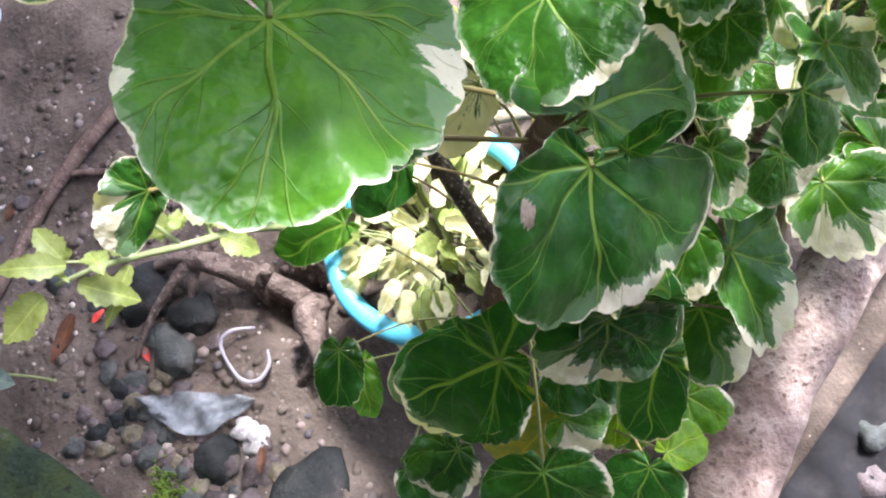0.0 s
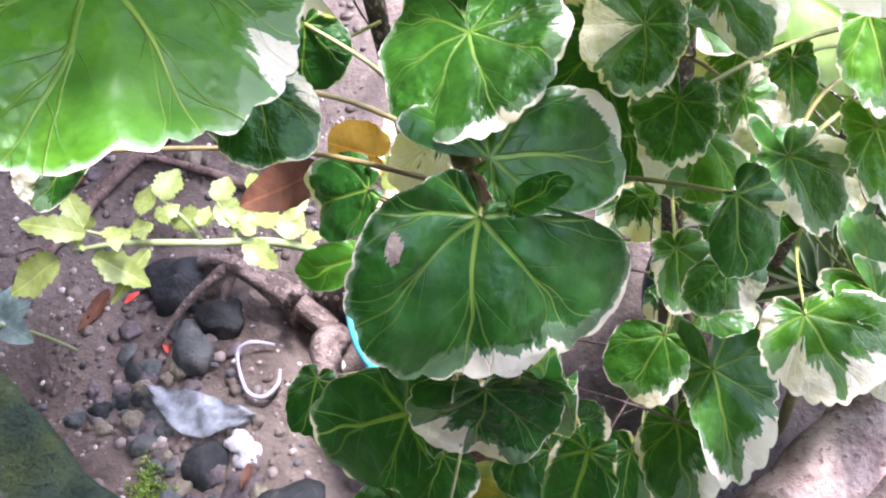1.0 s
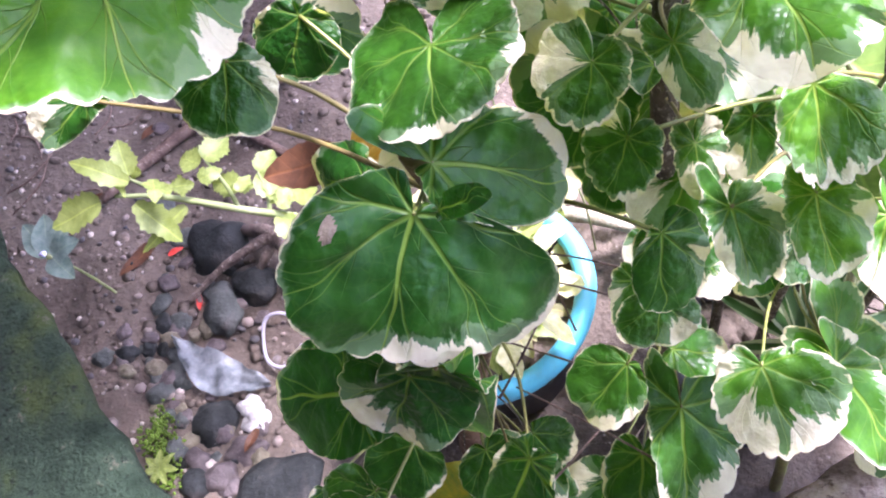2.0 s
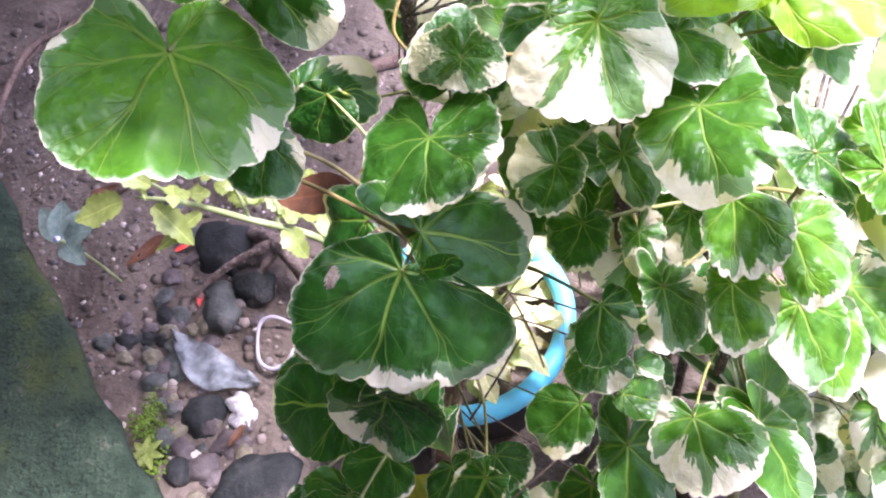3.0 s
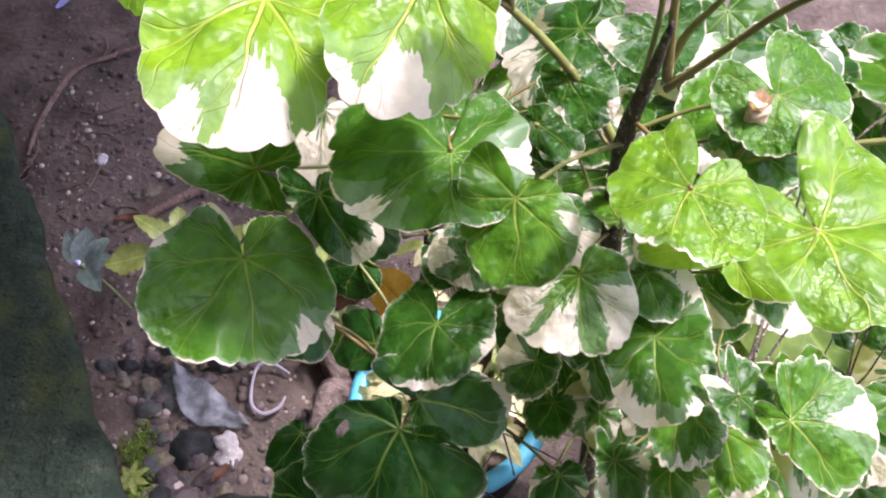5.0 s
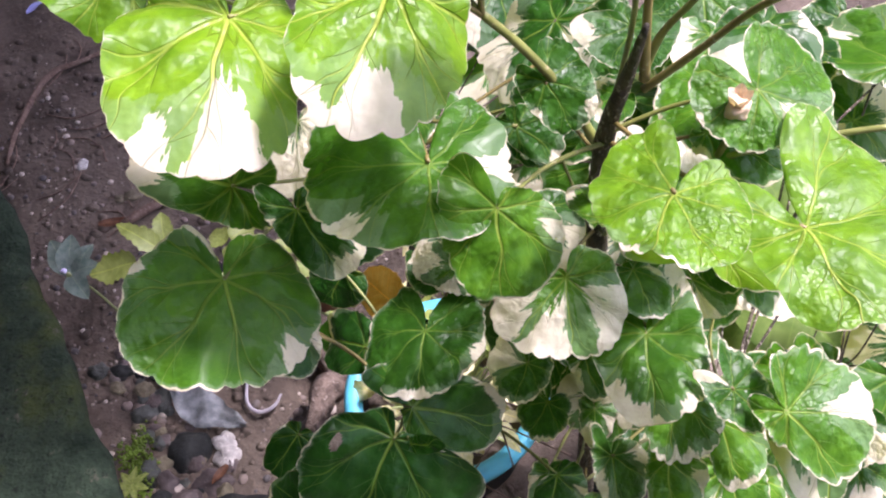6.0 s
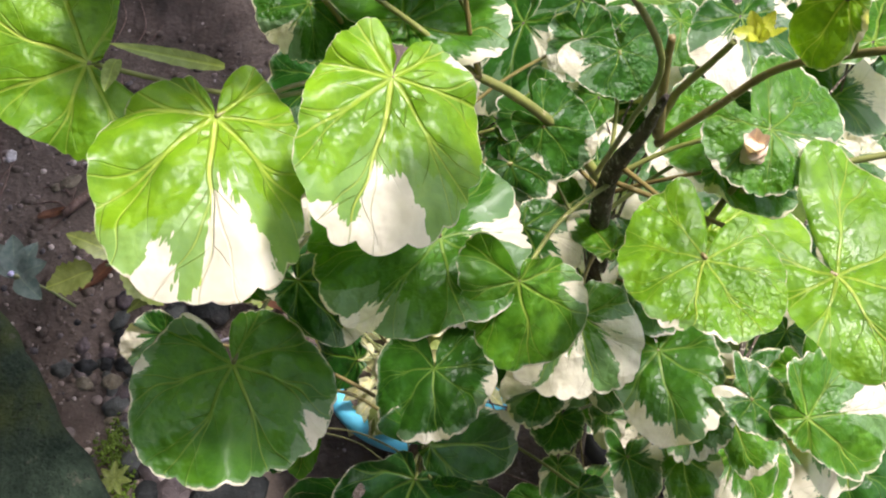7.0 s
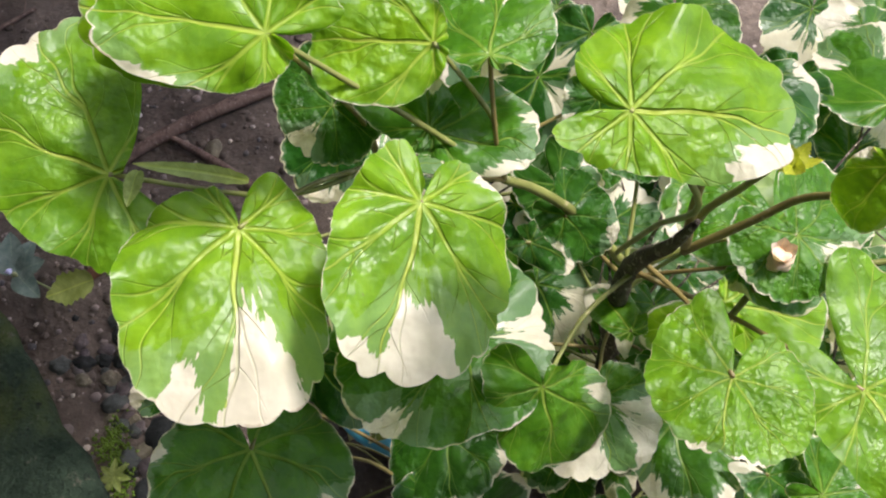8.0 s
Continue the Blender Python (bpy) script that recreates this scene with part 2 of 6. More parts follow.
def petiole_skin():
    n = Net("petiole_skin")
    at = n.spot()
    mott, fine = n.noise(at, 30.0, 4.0, 0.6), n.noise(at, 240.0, 3.0, 0.6)
    col = n.mix(n.ramp(mott, 0.35, 0.65), (0.12, 0.13, 0.03), (0.22, 0.24, 0.06))
    col = n.mix(n.math("MULTIPLY", n.ramp(n.chance(), 0.45, 0.8), 0.75), col, n.mix(mott, (0.13, 0.085, 0.028), (0.26, 0.18, 0.06)))
    col = n.mix(n.ramp(fine, 0.6, 0.7), col, (0.30, 0.27, 0.14))
    n.bump(fine, 0.4, 0.0006)
    return n.skin(col, 0.45)


def banded_leaf():
    """Strap leaves with pale edges and a green middle."""
    n = Net("banded_leaf")
    sep = n.node("SeparateXYZ")
    uv = n.node("UVMap", uv_map="blade").outputs[0]
    n.put(sep.inputs[0], uv)
    s = n.math("ABSOLUTE", sep.outputs[0])
    streak = n.noise(uv, 40.0, 3.0, 0.6)
    col = n.mix(n.ramp(n.math("MULTIPLY_ADD", streak, 0.02, s), 0.045, 0.06), (0.05, 0.13, 0.03), (0.50, 0.55, 0.34))
    n.skin(col, 0.4)
    n.thin(col, 0.3)
    return n.mat


LEAF = variegated_leaf()
STEM = bark("mottled_stem", (0.040, 0.032, 0.024), (0.12, 0.098, 0.066), (0.42, 0.38, 0.29), 90.0)
TRUNK = bark("brown_trunk", (0.10, 0.058, 0.034), (0.21, 0.135, 0.085), (0.30, 0.22, 0.15), 26.0)
LOG = bark("pale_log", (0.22, 0.155, 0.125), (0.42, 0.33, 0.27), (0.14, 0.095, 0.075), 20.0, 0.85, 0.010)
ROOT = bark("root_bark", (0.085, 0.062, 0.050), (0.24, 0.185, 0.150), (0.32, 0.265, 0.225), 26.0, 0.9, 0.014)
TWIG = bark("twig_bark", (0.10, 0.065, 0.05), (0.19, 0.13, 0.10), (0.28, 0.21, 0.17), 40.0)
PALE_TWIG = bark("pale_twig", (0.40, 0.35, 0.25), (0.55, 0.50, 0.38), (0.25, 0.2, 0.14), 40.0)
PETIOLE = petiole_skin()
SOIL, MOSSY = soil(), mossy()
DARK_STONE = tinted_stone("dark_stone", (0.017, 0.020, 0.019), True)
GREY_STONE = tinted_stone("grey_stone", (0.070, 0.078, 0.070), True)
TAN_STONE = tinted_stone("tan_stone", (0.17, 0.15, 0.10))
PINK_STONE = tinted_stone("pink_stone", (0.105, 0.086, 0.083), True)
WHITE_LUMP = tinted_stone("white_lump", (0.47, 0.455, 0.43))
SHEET = plastic("dull_black_cover", (0.006, 0.006, 0.007), (0.022, 0.020, 0.019), 0.75)
BLUE = plastic("blue_plastic", (0.10, 0.50, 0.68), (0.12, 0.42, 0.56), 0.3)
BLACK = plastic("black_plastic", (0.012, 0.013, 0.016), (0.03, 0.028, 0.026), 0.4)
BAG = clear_film()
STRING = plastic("white_string", (0.40, 0.38, 0.42), (0.27, 0.25, 0.27), 0.5)
RED = plastic("red_film", (0.62, 0.06, 0.04), (0.5, 0.12, 0.07), 0.4)
LIME = plain_leaf("lime_leaf", (0.19, 0.25, 0.05), (0.30, 0.36, 0.11), 0.3)
LIME_STEM = plastic("lime_stem", (0.22, 0.27, 0.10), (0.33, 0.35, 0.19), 0.5)
PALE_LEAF = plain_leaf("pale_yellow_leaf", (0.56, 0.54, 0.24), (0.72, 0.69, 0.46), 0.3)
DULL_LEAF = plain_leaf("grey_green_leaf", (0.10, 0.16, 0.13), (0.20, 0.26, 0.22), 0.2)
BROAD_LEAF = plain_leaf("broad_green_leaf", (0.10, 0.19, 0.035), (0.22, 0.32, 0.08), 0.3)
DARK_LEAF = plain_leaf("dark_green_leaf", (0.03, 0.09, 0.02), (0.06, 0.15, 0.04), 0.3)
YELLOWING = plain_leaf("yellowing_leaf", (0.15, 0.26, 0.03), (0.42, 0.36, 0.02), 0.3)
DEAD = plain_leaf("dead_leaf", (0.085, 0.036, 0.018), (0.17, 0.075, 0.036), 0.15, 0.6)
GOLD = plain_leaf("golden_leaf", (0.62, 0.32, 0.02), (0.70, 0.45, 0.06), 0.25)
MOTTLED = plain_leaf("mottled_white_leaf", (0.10, 0.17, 0.07), (0.55, 0.56, 0.42), 0.25, scale=17.0)
BANDED = banded_leaf()
PALE_BUD = plain_leaf("dried_petal", (0.52, 0.40, 0.31), (0.70, 0.58, 0.47), 0.2, 0.6)
YOUNG = plain_leaf("young_leaf", (0.36, 0.42, 0.02), (0.48, 0.50, 0.06), 0.4, 0.35)


# ---- building helpers ----
def finish(name, bm, material, parent=None, label="", smooth=True):
    mesh = bpy.data.meshes.new(name)
    bm.to_mesh(mesh)
    bm.free()
    mesh.materials.append(material)
    for p in mesh.polygons:
        p.use_smooth = smooth
    ob = new(name, mesh)
    if parent:
        ob.parent = parent
    if label:
        ob["label"] = label
    return ob


def part(name, bm, material, parent, label="", smooth=True):
    return finish(name, bm, material, parent, label, smooth)


def thing(name, label, category, group=""):
    return tagged(new(name), label, category, group)


def tube(bm, points, radii, sides=10, knobs=0.0, seed=0.0, cap=True):
    """A tapered tube through points, smoothed between them."""
    pts = [Vector(p) for p in points]
    line, rad = [], []
    for i in range(len(pts) - 1):
        p0, p1, p2, p3 = pts[max(i - 1, 0)], pts[i], pts[i + 1], pts[min(i + 2, len(pts) - 1)]
        steps = 6
        for k in range(steps):
            u = k / steps
            line.append(0.5 * (2 * p1 + (p2 - p0) * u + (2 * p0 - 5 * p1 + 4 * p2 - p3) * u * u + (3 * p1 - p0 - 3 * p2 + p3) * u**3))
            rad.append(radii[i] * (1 - u) + radii[i + 1] * u)
    line.append(pts[-1]), rad.append(radii[-1])
    rings, side = [], None
    for i, p in enumerate(line):
        way = (line[min(i + 1, len(line) - 1)] - line[max(i - 1, 0)]).normalized()
        side = way.orthogonal().normalized() if side is None else (side - way * side.dot(way)).normalized()
        up = way.cross(side)
        ring = []
        for k in range(sides):
            a = 2 * math.pi * k / sides
            r = rad[i] * (1 + knobs * noise.noise((i * 0.6 + seed, 2.0 * math.cos(a), 2.0 * math.sin(a))))
            ring.append(bm.verts.new(p + side * (r * math.cos(a)) + up * (r * math.sin(a))))
        rings.append(ring)
    for a, b in zip(rings, rings[1:]):
        for k in range(sides):
            bm.faces.new((a[k], a[(k + 1) % sides], b[(k + 1) % sides], b[k]))
    if cap:
        bm.faces.new(rings[0][::-1]), bm.faces.new(rings[-1])
    return bm


def boulder(bm, centre, size, seed, rough=0.25, levels=2, flat=0.0):
    """An uneven rounded stone."""
    made = bmesh.ops.create_icosphere(bm, subdivisions=levels, radius=1.0)["verts"]
    for v in made:
        d = v.co.normalized()
        r = 1 + rough * noise.noise(d * 1.3 + Vector((seed, 0, 0))) + 0.4 * rough * noise.noise(d * 3.1 + Vector((0, seed, 0)))
        v.co = Vector((d.x * r * size[0], d.y * r * size[1], max(d.z, -0.75) * r * size[2])) + Vector(centre)
    return bm


LAYERS = ("blade", "rim_age", "margin_seed", "patch_a", "patch_b", "patch_c", "deep_ab", "deep_c")


def blade(bm, length, sides, back, seed, rim_teeth=0.06, lobes=0.055, cup=0.16, droop=0.14, wave=0.045, age=0.0, patches=(), margin=0.02, angles=144, rings=9, notch=True, point=0.0):
    """A rounded leaf: its stalk end at the origin, its tip along y, its face up z. sides, back: how far it reaches to +x and -x, and behind the stalk there."""
    rnd = random.Random(seed)
    ph = [rnd.uniform(0, 6.28) for _ in range(6)]
    slit = rnd.uniform(0.20, 0.34)
    marks = [(radians(p[0]), radians(p[1]), p[2]) for p in patches[:3]] + [(0.0, 0.1, 0.0)] * (3 - len(patches[:3]))
    uv = [bm.loops.layers.uv.new(k) for k in LAYERS]
    data = {}
    gap = 0.10 if notch else 0.0

    def half(a, reach, rear):
        s, c = abs(math.sin(a)), math.cos(a)
        rear = max(rear, 0.04 * length)
        mid, high, low, top = (length - rear) / 2, (length + rear) / 2, 0.0, 2 * length + 2 * reach
        for _ in range(18):
            r = (low + top) / 2
            if (r * s / reach) ** 2.2 + (abs(r * c - mid) / high) ** 2.2 < 1:
                low = r
            else:
                top = r
        return r

    def outline(a):
        k = 0 if math.sin(a) > 0 else 1
        r = half(a, sides[k], back[k])
        if notch:
            r *= 1 - 0.86 * math.exp(-(((math.pi - abs(a)) / slit) ** 2))
        r *= 1 - lobes * (1 - abs(math.sin(3.93 * a + 0.15 * math.sin(2 * a + ph[0]))) ** 0.6) + 0.5 * lobes * math.sin(3 * a + ph[1])
        saw = (a * 4.3 + ph[2] + 0.30 * math.sin(3 * a + ph[3]) + 0.2 * math.sin(7 * a + ph[1])) % 1.0
        r *= 1 + rim_teeth * (abs(math.sin(math.pi * saw)) ** 0.7 - 0.7) * (0.6 + 0.4 * math.sin(2 * a + ph[3]))
        r *= 1 + 0.2 * rim_teeth * noise.noise((a * 11, seed, 0))
        if point:
            r *= 1 + point * math.exp(-((a / 0.22) ** 2))
        return r

    def lift(x, y, q, a):
        u, v = x / length, y / length
        z = -cup * u * u - droop * v * abs(v) + wave * q**3 * (math.sin(5 * a + ph[4]) + 0.6 * math.sin(9 * a + ph[5]))
        fold = abs(((a / 0.80 + 0.5) % 1) - 0.5) * 2
        z += 0.055 * q * (1 - 0.4 * q) * (math.sin(fold * 1.5708) - 0.6)
        z += 0.06 * noise.noise((u * 2.1 + seed, v * 2.1, 0.5)) + 0.026 * noise.noise((u * 5.5 + seed, v * 5.5, 1.5))
        z += 0.012 * q * noise.noise((u * 12 + seed, v * 12, 2.5))
        return z * length

    edge = [outline(-math.pi + gap + (2 * math.pi - 2 * gap) * k / angles) for k in range(angles + 1)]
    centre = bm.verts.new((0, 0, lift(0, 0, 0, 0)))
    data[centre] = (0, 0, 0)
    grid = []
    for i in range(1, rings + 1):
        q = (i / rings) ** 0.85
        row = []
        for k in range(angles + 1):
            a = (-math.pi + gap) + (2 * math.pi - 2 * gap) * k / angles
            if not notch and k == angles:
                row.append(row[0])
                continue
            r = edge[k] * q
            x, y = r * math.sin(a), r * math.cos(a)
            v = bm.verts.new((x, y, lift(x, y, q, a)))
            data[v] = (x / length, y / length, q)
            row.append(v)
        grid.append(row)
    faces = [bm.faces.new((centre, grid[0][k + 1], grid[0][k])) for k in range(angles)]
    for a, b in zip(grid, grid[1:]):
        faces += [bm.faces.new((a[k], a[k + 1], b[k + 1], b[k])) for k in range(angles)]
    (aa, ah, ad), (ba, bh, bd), (ca, ch, cd) = marks
    fixed = ((margin, seed * 0.37 % 50), (aa, ah), (ba, bh), (ca, ch), (ad, bd), (cd, 0))
    for f in faces:
        for loop in f.loops:
            x, y, q = data[loop.vert]
            loop[uv[0]].uv, loop[uv[1]].uv = (x, y), (q, age)
            for layer, pair in zip(uv[2:], fixed):
                loop[layer].uv = pair
    bmesh.ops.recalc_face_normals(bm, faces=faces)
    return bm


def slim(bm, length, width, seed, curl=0.2, teeth=0.0, steps=14, lobed=0.0):
    """A long leaf: its foot at the origin, its tip along y."""
    rnd = random.Random(seed)
    ph, uv = rnd.uniform(0, 6), [bm.loops.layers.uv.new("blade")]
    rows = []
    for i in range(steps + 1):
        s = i / steps
        w = width / 2 * (math.sin(math.pi * min(1.0, 0.04 + 0.96 * s) ** 0.8) ** 0.75 + 0.02)
        w *= 1 + lobed * math.sin(4 * math.pi * s + ph) + teeth * (1 if i % 2 else -1)
        y = s * length
        z = -curl * length * s * s + 0.03 * length * math.sin(7 * s + ph)
        row = []
        for j in range(5):
            x = (j / 2 - 1) * w
            row.append((bm.verts.new((x, y, z + 0.25 * abs(x) + 0.02 * length * noise.noise((s * 4, j * 0.7, seed)))), (x / length, s)))
        rows.append(row)
    for a, b in zip(rows, rows[1:]):
        for j in range(4):
            quad = (a[j], a[j + 1], b[j + 1], b[j])
            f = bm.faces.new([v for v, _ in quad])
            for loop, (_, c) in zip(f.loops, quad):
                loop[uv[0]].uv = c
    return bm


def facing(foot, tip, face):
    """The pose of a leaf whose stalk end, tip and upper side are given."""
    y = (Vector(tip) - Vector(foot)).normalized()
    x = y.cross(Vector(face)).normalized()
    z = x.cross(y)
    return Matrix.Translation(foot) @ Matrix((x, y, z)).transposed().to_4x4()


# ---- the ground ----
def spread(near_low, near_high, step, far):
    inner = [near_low + step * k for k in range(int((near_high - near_low) / step) + 1)]
    outer = [0.1 * 1.6**k for k in range(1, 18) if 0.1 * 1.6**k < far]
    return [near_low - d for d in reversed(outer)] + inner + [inner[-1] + d for d in outer]


def ground_height(x, y):
    near = math.exp(-((x + 0.6) ** 2 + (y - 0.6) ** 2) / 6)
    h = 0.030 * noise.noise((x * 2.2, y * 2.2, 0)) + 0.016 * noise.noise((x * 7, y * 7, 3)) + 0.007 * noise.noise((x * 22, y * 22, 5))
    h -= 0.17 * math.exp(-((((x + 0.505) / 0.058) ** 2 + ((y - 0.572) / 0.060) ** 2) ** 2))
    h += 0.08 * math.exp(-(((x + 0.05) / 0.35) ** 2 + ((y - 0.45) / 0.3) ** 2))
    return h * near


def ground():
    bm = bmesh.new()
    xs, ys = spread(-2.2, 1.0, 0.02, 250), spread(-0.4, 2.2, 0.02, 250)
    rows = [[bm.verts.new((x, y, ground_height(x, y))) for x in xs] for y in ys]
    for a, b in zip(rows, rows[1:]):
        for k in range(len(xs) - 1):
            bm.faces.new((a[k], a[k + 1], b[k + 1], b[k]))
    tagged(finish("ground", bm, SOIL), "damp grey-brown garden soil with grit and pebbles", "ground", kind="structure")


ground()


def slab():
    """A thick mossy block whose edge runs from the lower corner to the far side; its flank leans under."""
    bm = bmesh.new()
    start, way = Vector((-0.50, 0.06, 0)), Vector((-0.735, 0.678, 0)).normalized()
    out = Vector((way.y, -way.x, 0))
    if out.x < 0:
        out = -out
    top, n = 0.19, 46
    profile = [(-0.10, -0.03), (-0.07, 0.06), (-0.03, 0.13), (0.0, 0.165), (-0.004, 0.183), (-0.022, 0.193)] + [(-0.05 - 0.06 * k, 0.195) for k in range(13)]
    rows = []
    for i in range(n + 1):
        base = start + way * (1.9 * i / n)
        bulge = 0.026 * noise.noise((i * 0.16, 3, 0)) + 0.014 * noise.noise((i * 0.55, 8, 0))
        row = []
        for k, (o, z) in enumerate(profile):
            p = base + out * (o + bulge)
            row.append(bm.verts.new((p.x, p.y, z + 0.010 * noise.noise((p.x * 6, p.y * 6, z)) + 0.004 * noise.noise((p.x * 25, p.y * 25, z)))))
        rows.append(row)
    for a, b in zip(rows, rows[1:]):
        for k in range(len(profile) - 1):
            bm.faces.new((a[k], a[k + 1], b[k + 1], b[k]))
    bmesh.ops.recalc_face_normals(bm, faces=bm.faces)
    return tagged(finish("concrete_slab", bm, MOSSY), "thick concrete slab covered in dark green moss", "slab")


slab()


# ---- the shrub ----
shrub = thing("aralia_shrub", "tall aralia shrub with round green leaves edged in cream", "shrub")
RISES = [
    ("trunk", TRUNK, [(-0.215, 0.285, -0.02), (-0.161, 0.272, 0.35), (-0.064, 0.244, 0.75), (-0.012, 0.19, 1.02), (0.007, 0.147, 1.15)], [0.019, 0.016, 0.012, 0.007, 0.004]),
    ("stem", STEM, [(0.045, 0.33, -0.02), (0.07, 0.285, 0.6), (0.092, 0.243, 1.10), (0.098, 0.233, 1.264), (0.112, 0.213, 1.345), (0.118, 0.208, 1.375)], [0.012, 0.009, 0.0060, 0.0044, 0.0024, 0.0009]),
    ("stem", STEM, [(-0.066, 0.244, 0.74), (-0.072, 0.29, 0.9), (-0.058, 0.338, 1.05), (-0.019, 0.27, 1.2), (0.0, 0.245, 1.33)], [0.007, 0.0062, 0.0052, 0.0038, 0.0018]),
    ("stem", STEM, [(0.13, 0.34, -0.02), (0.15, 0.29, 0.6), (0.165, 0.245, 0.9), (0.17, 0.225, 1.04), (0.176, 0.215, 1.09)], [0.009, 0.005, 0.0032, 0.0018, 0.0008]),
    ("stem", STEM, [(0.20, 0.40, -0.02), (0.235, 0.35, 0.5), (0.25, 0.32, 0.75), (0.255, 0.31, 0.95)], [0.008, 0.005, 0.0025, 0.0008]),
    ("stem", STEM, [(0.30, 0.47, -0.02), (0.33, 0.43, 0.5), (0.34, 0.40, 0.75), (0.345, 0.39, 0.95)], [0.008, 0.005, 0.0025, 0.0008]),
    ("stem", STEM, [(0.10, 0.46, -0.02), (0.13, 0.44, 0.5), (0.137, 0.42, 0.75), (0.14, 0.41, 0.95)], [0.008, 0.005, 0.0025, 0.0008]),
]
NODES = []
for name, skin, line, radii in RISES:
    part(name, tube(bmesh.new(), line, radii, 12, 0.25, line[0][0]), skin, shrub)
    for p, q in zip(line, line[1:]):
        NODES += [Vector(p).lerp(Vector(q), k / 8) for k in range(9)]
BRANCHES = [
    ([(0.096, 0.247, 1.250), (0.079, 0.247, 1.290), (0.063, 0.243, 1.320), (0.052, 0.234, 1.345)], [0.0026, 0.0022, 0.0020, 0.0017]),
    ([(0.093, 0.248, 1.255), (0.107, 0.227, 1.330), (0.115, 0.196, 1.410), (0.098, 0.196, 1.452)], [0.0013, 0.0011, 0.0010, 0.0009]),
    ([(0.117, 0.216, 1.340), (0.117, 0.215, 1.375), (0.118, 0.215, 1.395)], [0.0022, 0.0015, 0.0012]),
    ([(0.117, 0.218, 1.345), (0.122, 0.220, 1.360), (0.131, 0.221, 1.375), (0.137, 0.222, 1.385)], [0.0020, 0.0014, 0.0012, 0.0010]),
    ([(0.117, 0.216, 1.334), (0.136, 0.218, 1.357), (0.152, 0.218, 1.378), (0.172, 0.197, 1.415)], [0.0017, 0.0014, 0.0013, 0.0012]),
    ([(0.146, 0.219, 1.294), (0.165, 0.225, 1.299), (0.183, 0.230, 1.303), (0.206, 0.233, 1.310)], [0.0014, 0.0014, 0.0014, 0.0012]),
    ([(0.134, 0.205, 1.275), (0.146, 0.219, 1.294), (0.151, 0.219, 1.316)], [0.0011, 0.0015, 0.0014]),
]
for line, radii in BRANCHES:
    part("branch", tube(bmesh.new(), line, radii, 9, 0.12, line[0][0]), PETIOLE, shrub)
    NODES += [Vector(line[-1]), Vector(line[-1]).lerp(Vector(line[-2]), 0.3)]
# thin bare twigs inside the shrub
for a, b in (
    ((-0.039, 0.297, 0.78), (0.050, 0.303, 0.735)),
    ((-0.040, 0.277, 0.78), (0.060, 0.275, 0.73)),
    ((-0.065, 0.230, 0.78), (0.080, 0.202, 0.73)),
    ((-0.023, 0.187, 0.78), (0.085, 0.150, 0.72)),
    ((-0.026, 0.300, 0.78), (0.010, 0.252, 0.73)),
    ((-0.005, 0.255, 0.78), (-0.045, 0.195, 0.73)),
    ((0.066, 0.270, 0.62), (-0.010, 0.150, 0.66)),
):
    mid = Vector(a).lerp(Vector(b), 0.5) + Vector((0.004, -0.003, 0.012))
    part("twig", tube(bmesh.new(), [a, mid, b], [0.0007, 0.0009, 0.0011], 6, 0.2, a[1]), TWIG, shrub)
COUNT = [0]
SCAR = tinted_stone("dry_scar", (0.27, 0.215, 0.15))


def stalk(foot, tip, slender=1.0, skin=PETIOLE):
    """A petiole from the nearest fitting place on the stems to the foot of a leaf."""
    b, away = Vector(foot), (Vector(foot) - Vector(tip)).normalized()
    node = min(NODES, key=lambda s: (s - b).length + 4.0 * max(0.0, s.z - b.z + 0.03) - 0.02 * (s - b).normalized().dot(away))
    far = (b - node).length
    bend = node.lerp(b, 0.55) + Vector((0, 0, -0.10 * far)) + away * 0.12 * far
    r = slender * (0.0008 + 0.0022 * min(far, 0.2))
    part("petiole", tube(bmesh.new(), [node, bend, b], [r * 1.25, r, r * 0.85], 7, 0.1, far), skin, shrub)


def leaf(foot, tip, face, sides, back, age, patches, margin, scar=None):
    COUNT[0] += 1
    length = (Vector(tip) - Vector(foot)).length
    near, wild = length > 0.032, margin > 0.05
    bm = blade(bmesh.new(), length, sides, back, COUNT[0], age=age, patches=patches, margin=margin, angles=320 if scar else 216 if near else 144, rings=26 if scar else 14 if near else 10, lobes=0.10 if wild else 0.055, rim_teeth=0.09 if wild else 0.06, point=0.10 if wild else 0.0)
    ob = part("leaf", bm, LEAF, shrub)
    ob.matrix_world = facing(foot, tip, face)
    if scar:
        ob.data.materials.append(SCAR)
        for p in ob.data.polygons:
            off = Vector(p.center[:2]) - Vector(scar)
            p.material_index = int((off.x / 0.0026) ** 2 + (off.y / 0.0052) ** 2 < 1)
    stalk(foot, tip)


# on right-hand leaves youth and patches partly stand in for light and sheen
# stalk end, tip, upper side, reach to both sides, lobes behind the stalk, youth, cream patches (angle, half width, depth), margin
leaf((0.011, 0.125, 1.144), (-0.004, 0.078, 1.111), (0.52, -0.60, 0.61), (0.042, 0.067), (0.016, 0.005), 0.05, ((-19, 21, 0.17), (-59, 11, 0.06)), 0.03, (0.0290, 0.0100))
leaf((0.017, 0.177, 1.170), (0.023, 0.140, 1.175), (-0.14, 0.10, 0.99), (0.035, 0.031), (0.033, 0.037), 0.18, ((5, 17, 0.12), (-73, 17, 0.18)), 0.04)
leaf((0.017, 0.142, 1.150), (0.067, 0.154, 1.118), (0.56, -0.43, 0.70), (0.021, 0.023), (0.006, 0.040), 0.15, ((-19, 20, 0.12),), 0.03)
